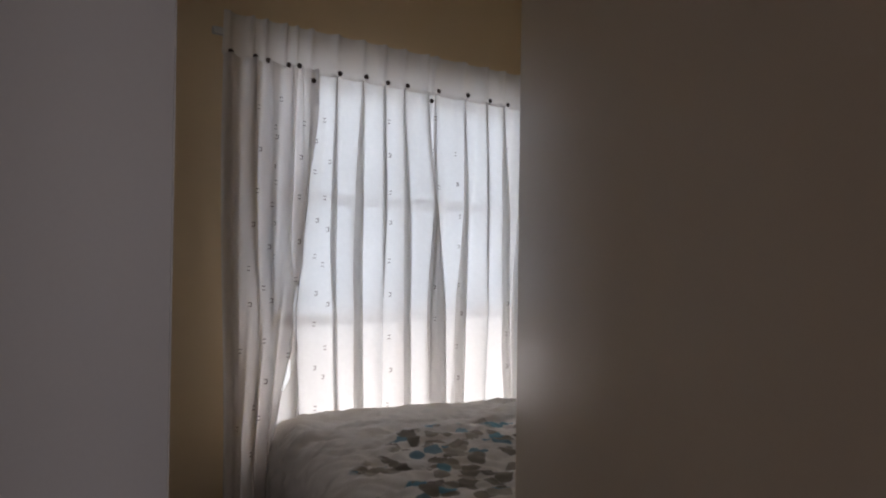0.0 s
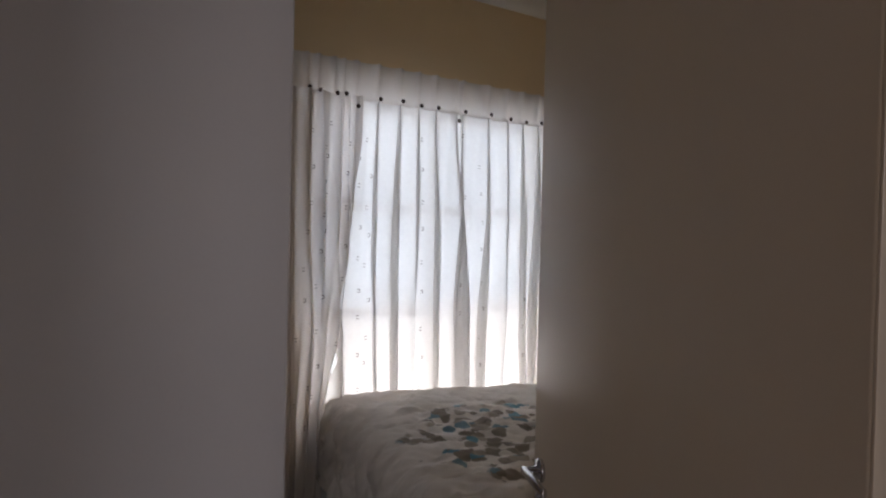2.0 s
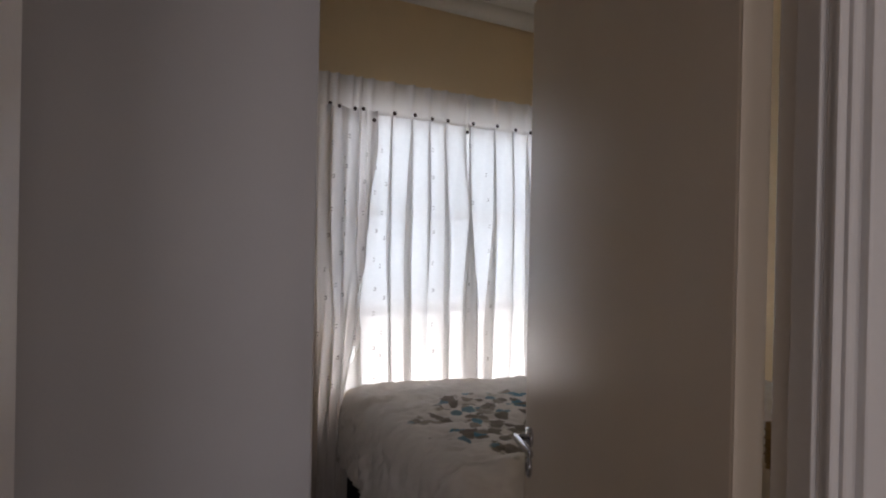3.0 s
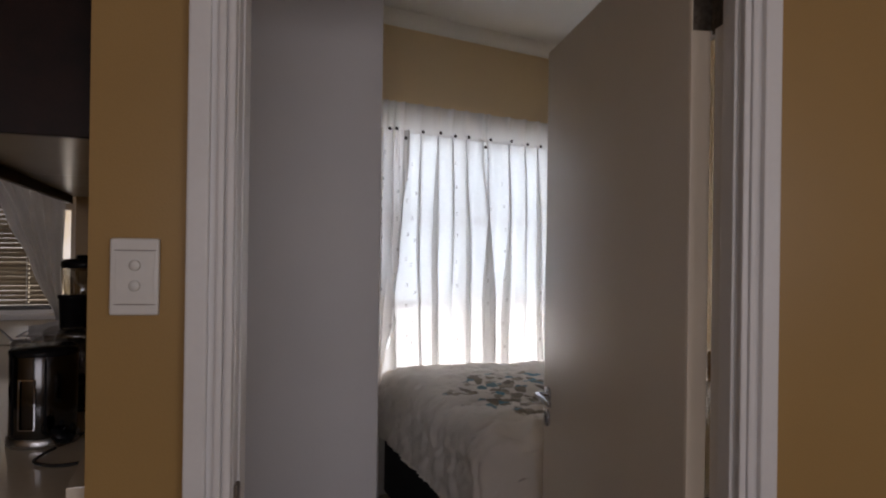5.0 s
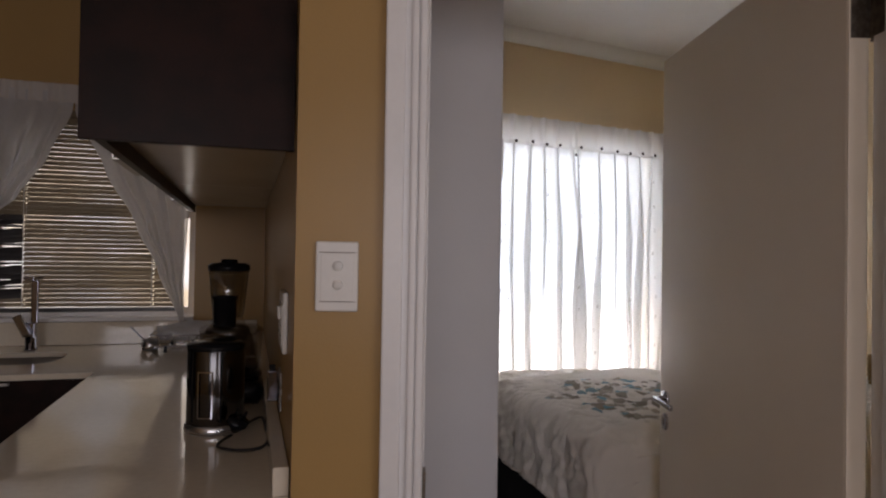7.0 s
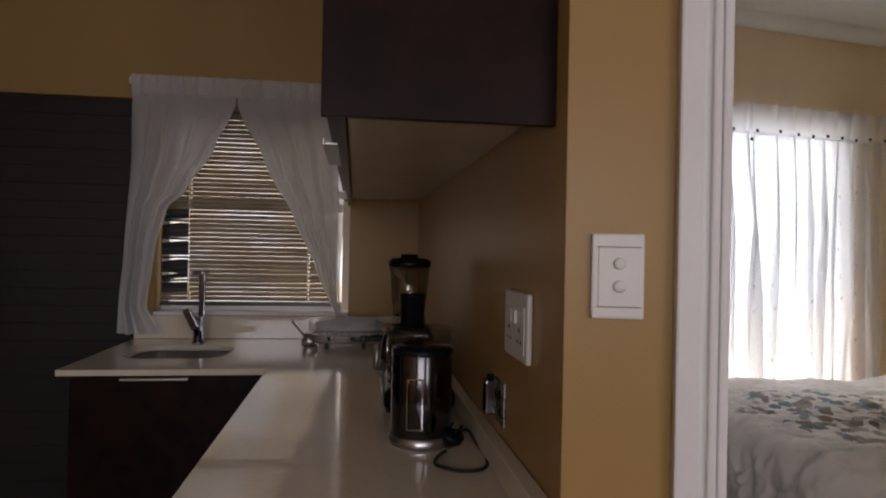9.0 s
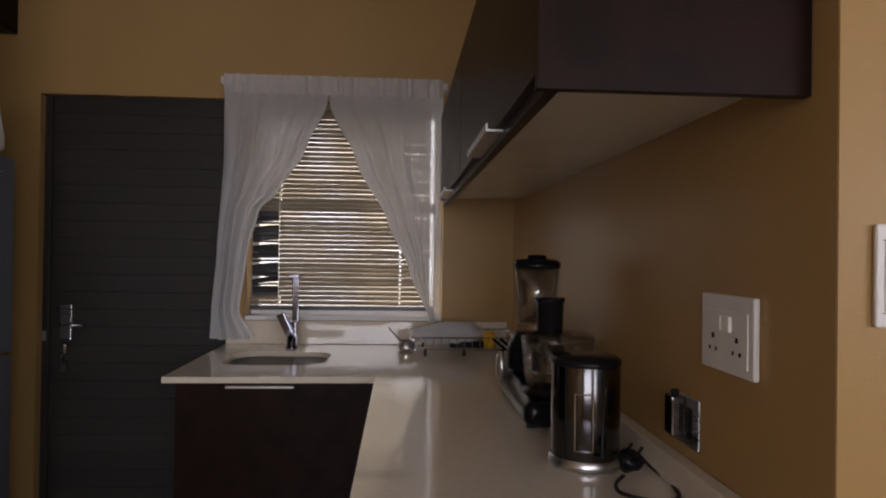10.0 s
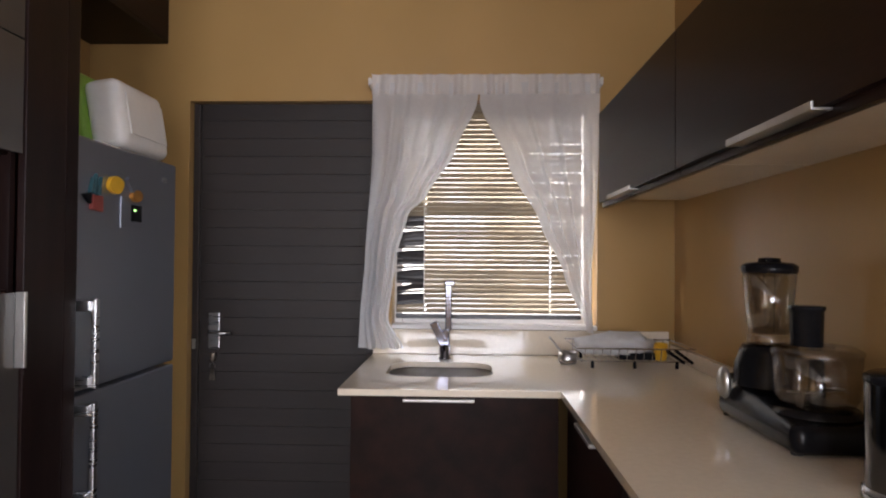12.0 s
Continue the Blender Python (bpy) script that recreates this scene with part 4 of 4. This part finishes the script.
# steel appliance (glossy cylinder)
kt = thing("steel_canister", "polished steel electric canister with a black lid", "appliance", pose(-0.607, 0.895, 0.90, 0, 0, 72))
part("foot_ring", lathe([(0, 0.0005), (0.069, 0.0005), (0.071, 0.004), (0.071, 0.018), (0.067, 0.022)], n=48), STEEL, kt, "", True)
part("body", lathe([(0.0655, 0.020), (0.0665, 0.024), (0.0665, 0.196), (0.064, 0.202)], n=56), DARKSTEEL, kt, "polished steel body", True)
part("lid", lathe([(0.0670, 0.196), (0.0680, 0.199), (0.0675, 0.207), (0.058, 0.2135), (0, 0.2145)], n=48), BLACK, kt, "black plastic lid", True)
win = box((-0.0665, -0.036, 0.030), (-0.0655, 0.036, 0.194), 0.002)
for v in win.verts:
    v.co.x = -math.sqrt(max(0, 0.0678 ** 2 - v.co.y ** 2)) - (0.0008 if v.co.x < -0.066 else 0)
part("level_window", win, BLACK, kt, "dark upright window")
fr = bmesh.new()
for a, c in (((-0.018, 0.042), (-0.015, 0.150)), ((0.015, 0.042), (0.018, 0.150)), ((-0.015, 0.1472), (0.015, 0.150)), ((-0.015, 0.041), (0.015, 0.0438))):
    box((-1, a[0], a[1]), (-0.99, c[0], c[1]), 0, 2, fr)
for v in fr.verts:
    v.co.x = -math.sqrt(max(0, 0.0690 ** 2 - v.co.y ** 2)) - (0.0015 if v.co.x < -0.995 else 0)
part("window_trim", fr, CHROME, kt)

cord = thing("power_cord", "black power cord with a plug lying on the worktop", "cord")
part("cable", tube(smooth_path([(-0.545, 0.885, 0.906), (-0.50, 0.93, 0.915), (-0.49, 0.86, 0.906), (-0.487, 0.76, 0.9045), (-0.505, 0.70, 0.9045), (-0.55, 0.69, 0.9045), (-0.592, 0.725, 0.9045), (-0.588, 0.765, 0.906), (-0.566, 0.79, 0.912)]), 0.0035, 8), RUBBER, cord, "", True)
pb = lathe([(0, 0.0), (0.010, 0.001), (0.016, 0.012), (0.024, 0.020), (0.024, 0.034), (0, 0.035)], n=20, sy=0.8)
for a, c in ((0.010, 0.008), (-0.010, 0.008), (0, -0.010)):
    tube([(a, c, 0.034), (a, c, 0.054)], 0.0032, 8, pb)
pg = part("plug", pb, BLACK, cord, "", True)
pg.matrix_local = pose(-0.562, 0.80, 0.918, 25, 20, 0)

# food processor: long base, blender jug at the far end, bowl at the near end
fp = thing("food_processor", "black food processor with a blender jug and a clear bowl", "food processor", pose(-0.580, 1.335, 0.90) @ Matrix.Diagonal((1.04, 1.02, 0.97, 1)))
base = box((-0.095, -0.20, 0.001), (0.085, 0.20, 0.068), 0.03, 4)
for v in base.verts:
    k = max(0, (v.co.y - 0.02) / 0.18)
    if v.co.z > 0.04:
        v.co.z += 0.05 * min(1, k)
    v.co.x *= 1 - 0.18 * max(0, v.co.y / 0.2) * (v.co.z > 0.04)
part("base", base, BLACK, fp, "glossy black motor base", True)
part("motor_tower", lathe([(0.080, 0.10), (0.078, 0.15), (0.066, 0.185), (0.060, 0.20), (0, 0.20)], -0.015, 0.08, 36), BLACK, fp, "", True)
kn = lathe([(0, 0), (0.026, 0), (0.028, 0.006), (0.022, 0.016), (0, 0.018)], n=28)
bmesh.ops.rotate(kn, verts=kn.verts, cent=(0, 0, 0), matrix=Matrix.Rotation(radians(-90), 3, 'Y'))
bmesh.ops.translate(kn, verts=kn.verts, vec=(-0.096, 0.13, 0.095))
for v in kn.verts:
    v.co.z = 0.095 + 1.55 * (v.co.z - 0.095)
part("dial", kn, ALU, fp, "pale grey control dial", True)
part("jug_collar", lathe([(0.046, 0.198), (0.050, 0.205), (0.050, 0.222), (0.046, 0.228)], -0.015, 0.08, 36), CLEAR, fp, "", True)
part("jug", lathe([(0.0, 0.228), (0.046, 0.230), (0.053, 0.30), (0.060, 0.385), (0.058, 0.385), (0.051, 0.30), (0.044, 0.234), (0, 0.233)], -0.015, 0.08, 44), CLEAR, fp, "clear blender jug", True)
jh = bmesh.new()
for k in range(6):
    a = 2 * math.pi * k / 6 + 0.3
    tube([(-0.015 + 0.0455 * math.cos(a), 0.08 + 0.0455 * math.sin(a), 0.235), (-0.015 + 0.0595 * math.cos(a), 0.08 + 0.0595 * math.sin(a), 0.383)], 0.002, 6, jh)
part("jug_rib", jh, CLEAR, fp)
part("jug_lid", lathe([(0.060, 0.382), (0.0625, 0.386), (0.0625, 0.400), (0.052, 0.408), (0.026, 0.410), (0.024, 0.420), (0, 0.422)], -0.015, 0.08, 40), BLACK, fp, "black jug lid", True)
part("bowl_seat", lathe([(0.085, 0.072), (0.080, 0.085), (0, 0.085)], 0.0, -0.10, 36), BLACK, fp, "", True)
part("bowl", lathe([(0.0, 0.088), (0.070, 0.088), (0.080, 0.11), (0.086, 0.205), (0.084, 0.205), (0.078, 0.11), (0.068, 0.092), (0, 0.092)], 0.0, -0.10, 48), SMOKE, fp, "smoked clear bowl", True)
part("bowl_lid", lathe([(0.088, 0.203), (0.088, 0.212), (0.075, 0.222), (0.034, 0.226), (0.034, 0.215)], 0.0, -0.10, 48), SMOKE, fp, "smoked clear lid", True)
part("blade_hub", lathe([(0, 0.09), (0.018, 0.09), (0.014, 0.19), (0, 0.195)], 0.0, -0.10, 20), BLACK, fp, "", True)
for a in (20, 200):
    bl = box((0.012, -0.012, 0.12), (0.068, 0.012, 0.124), 0.001)
    bmesh.ops.rotate(bl, verts=bl.verts, cent=(0, 0, 0.12), matrix=Matrix.Rotation(radians(a), 3, 'Z'))
    bmesh.ops.translate(bl, verts=bl.verts, vec=(0, -0.10, 0))
    part("blade", bl, STEEL, fp)
part("feed_tube", lathe([(0.031, 0.222), (0.033, 0.300), (0.036, 0.304), (0.036, 0.312), (0, 0.312)], -0.02, -0.10, 32), BLACK, fp, "black feed tube pusher", True)
part("bowl_handle", tube(smooth_path([(-0.06, -0.165, 0.20), (-0.085, -0.20, 0.19), (-0.085, -0.20, 0.12), (-0.055, -0.165, 0.10)]), 0.010, 10), SMOKE, fp, "", True)
for fx in (-0.075, 0.065):
    for fy in (-0.17, 0.17):
        part("foot", lathe([(0, 0.0), (0.012, 0.0), (0.012, 0.006), (0, 0.006)], fx, fy, 12), RUBBER, fp)

# dish rack with a few things
RX0, RX1, RY0, RY1 = -0.93, -0.50, 2.20, 2.50
rack = thing("dish_rack", "low chrome wire dish rack with black feet", "dish rack")
for z, ins in ((0.925, 0.02), (0.975, 0.0)):
    pts = [(RX0 + ins, RY0 + ins, z), (RX1 - ins, RY0 + ins, z), (RX1 - ins, RY1 - ins, z), (RX0 + ins, RY1 - ins, z), (RX0 + ins, RY0 + ins, z)]
    part("rim", tube(pts, 0.003, 8), CHROME, rack)
for k in range(13):
    x = RX0 + 0.03 + k * 0.031
    part("wire", tube([(x, RY0, 0.975), (x, RY0 + 0.02, 0.925), (x, RY1 - 0.02, 0.925), (x, RY1, 0.975)], 0.0016, 6), CHROME, rack)
for fx in (RX0 + 0.06, (RX0 + RX1) / 2, RX1 - 0.06):
    for fy in (RY0 + 0.02, RY1 - 0.03):
        part("foot", lathe([(0, 0.9), (0.007, 0.901), (0.006, 0.925), (0, 0.93)], fx, fy, 10), BLACK, rack)
for k, (x, ln) in enumerate(((RX1 - 0.07, 0.10), (RX1 - 0.10, 0.12))):
    part("black_prong", tube([(x, RY0 + 0.01, 0.97), (x + 0.05, RY0 - 0.035, 0.930)], 0.006, 8), BLACK, rack)
bag = thing("plastic_bag", "crumpled translucent plastic bag lying in the dish rack", "bag", pose(-0.76, 2.33, 0.972) @ Matrix.Diagonal((1.25, 1.1, 1.1, 1)))
bb = bmesh.new()
bmesh.ops.create_uvsphere(bb, u_segments=40, v_segments=22, radius=1.0)
for v in bb.verts:
    d = 1 + 0.28 * noise.noise(v.co * 1.9) + 0.12 * noise.noise(v.co * 5)
    v.co = Vector((v.co.x * 0.12 * d, v.co.y * 0.09 * d, max(-0.024, v.co.z * 0.048 * d)))
part("film", bb, sheer_mat("thin plastic film", (0.75, 0.76, 0.78), 0.25, 0.35), bag, "", True)
cup = thing("yellow_cup", "small yellow plastic cup in the dish rack", "cup", pose(-0.612, 2.25, 0.932) @ pose(0, 0, 0, 8, 0, 0))
part("body", lathe([(0, 0), (0.022, 0.0), (0.025, 0.058), (0.0235, 0.058), (0.021, 0.003), (0, 0.003)], n=24), YELLOW, cup, "", True)
pan = thing("black_tray", "black plastic tray lying in the dish rack", "tray", pose(-0.70, 2.28, 0.928))
part("body", box((-0.07, -0.04, 0), (0.07, 0.04, 0.028), 0.008), BLACK, pan)
pot = thing("steel_pan", "small steel pan with a handle beside the dish rack", "pan", pose(-0.945, 2.33, 0.90))
part("body", lathe([(0, 0.001), (0.032, 0.001), (0.036, 0.012), (0.036, 0.045), (0.034, 0.045), (0.033, 0.006), (0, 0.005)], n=28), STEEL, pot, "", True)
part("handle", tube([(-0.02, -0.01, 0.04), (-0.075, -0.03, 0.105)], 0.004, 8), STEEL, pot)

# fridge: front at x = -2.45
fg = thing("fridge", "graphite two-door fridge freezer with steel bar handles", "fridge")
FX, FY0, FY1 = -2.45, 1.575, 2.215
part("body", box((-2.985, FY0, 0.03), (FX - 0.062, FY1, 1.645), 0.006), FRIDGE, fg)
ud = part("door", box((FX - 0.06, FY0, 0.912), (FX, FY1, 1.65), 0.010, 3), FRIDGE, fg)
ld = part("door", box((FX - 0.06, FY0, 0.04), (FX, FY1, 0.900), 0.010, 3), FRIDGE, fg)
part("edge_trim", box((FX - 0.004, FY0 - 0.003, 0.92), (FX + 0.003, FY0 + 0.006, 1.645), 0.002), STEEL, ud, "bright steel edge")
for d, z0, z1 in ((ud, 0.925, 1.18), (ld, 0.60, 0.885)):
    part("handle", box((FX + 0.045, FY0 + 0.018, z0), (FX + 0.060, FY0 + 0.038, z1), 0.004), STEEL, d, "steel bar handle")
    for zz in (z0 + 0.005, z1 - 0.035):
        part("handle_post", box((FX + 0.001, FY0 + 0.005, zz), (FX + 0.048, FY0 + 0.033, zz + 0.03), 0.003), STEEL, d)
part("display_frame", box((FX + 0.0005, 1.82, 1.395), (FX + 0.003, 2.01, 1.495), 0.001), FRIDGE, ud)
part("display", box((FX + 0.0032, 1.88, 1.418), (FX + 0.0045, 1.95, 1.474), 0.001), BLACK, ud)
part("display_light", box((FX + 0.0047, 1.898, 1.452), (FX + 0.0052, 1.910, 1.458)), LED, ud)
part("badge", box((FX + 0.0005, 2.10, 1.575), (FX + 0.002, 2.135, 1.592), 0.0006), STEEL, ud)
for fy in (FY0 + 0.06, FY1 - 0.06):
    part("foot", lathe([(0, 0), (0.02, 0), (0.02, 0.035), (0, 0.035)], FX - 0.08, fy, 12), BLACK, fg)


def magnet(label, y, z, shapes):
    m = thing("fridge_magnet", label, "magnet", pose(FX + 0.001, y, z), group="fridge magnets")
    for nm, pts, material in shapes:
        b = bmesh.new()
        f = [b.verts.new((0.012, a, c)) for a, c in pts]
        g = [b.verts.new((0.0, a, c)) for a, c in pts]
        b.faces.new(f), b.faces.new(list(reversed(g)))
        for i in range(len(f)):
            j = (i + 1) % len(f)
            b.faces.new((f[j], f[i], g[i], g[j]))
        bmesh.ops.recalc_face_normals(b, faces=b.faces)
        part(nm, b, material, m)


oval = lambda rx, rz, n=18, cy=0, cz=0: [(cy + rx * math.cos(2 * math.pi * k / n) * (1 + 0.1 * math.sin(4 * math.pi * k / n)), cz + rz * math.sin(2 * math.pi * k / n)) for k in range(n)]
magnet("dark leafy souvenir fridge magnet with red foot", 1.667, 1.485, [("blade", [(-0.03, 0.0), (-0.012, 0.05), (-0.008, 0.01)], TEALC), ("blade", [(-0.01, 0.0), (0.004, 0.062), (0.010, 0.008)], TEALC), ("blade", [(0.01, 0.0), (0.03, 0.055), (0.024, 0.0)], TEALC), ("foot", [(-0.02, -0.045), (0.035, -0.05), (0.035, -0.002), (-0.015, -0.002)], REDC), ("patch", [(-0.06, -0.005), (-0.025, -0.03), (-0.026, 0.004)], BLACK)])
magnet("yellow rounded fridge magnet", 1.777, 1.525, [("body", oval(0.042, 0.028), YELLOW)])
magnet("brown and amber bottle-shaped fridge magnet", 1.897, 1.515, [("body", oval(0.035, 0.020, 18, 0.01, -0.012), mat("amber resin", (0.35, 0.16, 0.03), 0.3)), ("neck", [(-0.055, 0.035), (-0.045, 0.045), (-0.008, 0.005), (-0.016, -0.008)], FRIDGE)])

tub = thing("storage_tub", "white plastic storage tub with a green lid lying on the fridge", "tub", pose(-2.555, 1.935, 1.652) @ pose(0, 0, 0, 0, -10, 0))
tb = box((-0.02, -0.075, 0.0), (0.10, 0.28, 0.235), 0.04, 4)
for v in tb.verts:
    v.co.y *= 1 - 0.10 * (v.co.x + 0.02) / 0.12
part("body", tb, WHITEP, tub, "white plastic body", True)
part("base_rim", box((0.1002, -0.03, 0.045), (0.106, 0.225, 0.19), 0.015, 3), WHITEP, tub)
part("lid", box((-0.048, -0.100, 0.0), (-0.014, 0.305, 0.265), 0.022, 3), GREEN, tub, "green plastic lid")

# pelmet box above the fridge, tall unit beside it
pm = thing("bulkhead_shelf", "dark wenge box shelf above the fridge", "shelf")
part("bottom", box((-2.998, 1.56, 2.235), (-2.648, 2.555, 2.253), 0.001), WENGE, pm)
part("front", box((-2.666, 1.56, 2.254), (-2.648, 2.555, 2.42), 0.001), WENGE, pm)
part("top", box((-2.998, 1.56, 2.421), (-2.648, 2.555, 2.437), 0.001), WENGE, pm)
tp = thing("fridge_surround", "dark wenge full-height end panel beside the fridge", "panel")
part("board", box((-2.998, 1.50, 0.0), (-2.425, 1.555, 2.60), 0.002), WENGE_V, tp)
part("filler", box((-2.445, 1.340, 0.0), (-2.425, 1.499, 2.60), 0.002), WENGE_V, tp)
tu = thing("tall_cabinet", "dark tall cabinet with grey gloss doors and an open niche", "cabinet")
part("carcass", box((-2.998, 0.62, 0.08), (-2.98, 1.338, 2.60)), WENGE, tu)
part("side", box((-2.979, 1.320, 0.08), (-2.45, 1.338, 2.60)), WENGE_V, tu)
part("side", box((-2.979, 0.62, 0.08), (-2.45, 0.638, 2.60)), WENGE_V, tu)
part("shelf", box((-2.979, 0.64, 1.20), (-2.455, 1.319, 1.218)), WENGE, tu)
part("shelf", box((-2.979, 0.64, 1.545), (-2.455, 1.319, 1.563)), WENGE, tu)
for z0, z1 in ((0.10, 0.66), (0.664, 1.212), (1.55, 1.83), (1.834, 2.59)):
    d = part("door", box((-2.448, 0.622, z0), (-2.430, 1.336, z1), 0.0015), GREYDOOR, tu, "grey gloss door")
    if z1 == 1.212:
        part("handle", box((-2.4295, 1.317, 1.03), (-2.405, 1.327, 1.213), 0.001), ALU, d, "aluminium edge handle")
niche = thing("oven", "grey microwave oven in the tall cabinet niche", "oven")
part("body", box((-2.90, 0.66, 1.22), (-2.47, 1.305, 1.52), 0.006), GREYDOOR, niche)
part("door_glass", box((-2.4695, 0.68, 1.24), (-2.462, 1.135, 1.50), 0.003), BLACK, niche)

# ---- floor tiles ----
fl = bpy.data.objects["floor"]
tm = bmesh.new()
box((0.003, 0.003, -0.0035), (0.397, 0.397, 0.0), 0.002, 1, tm)
tile_me = bpy.data.meshes.new("tile")
tm.to_mesh(tile_me)
tm.free()
tile_me.materials.append(TILE)
for i in range(15):
    for j in range(16):
        x, y = -3.0 + i * 0.4, -3.98 + j * 0.4
        if (y > 0.0 and x > -0.75) or y > 2.2 or x > 2.5:
            continue
        t = new("tile", tile_me)
        t.location = (x, y, 0.0)
        t.parent = fl
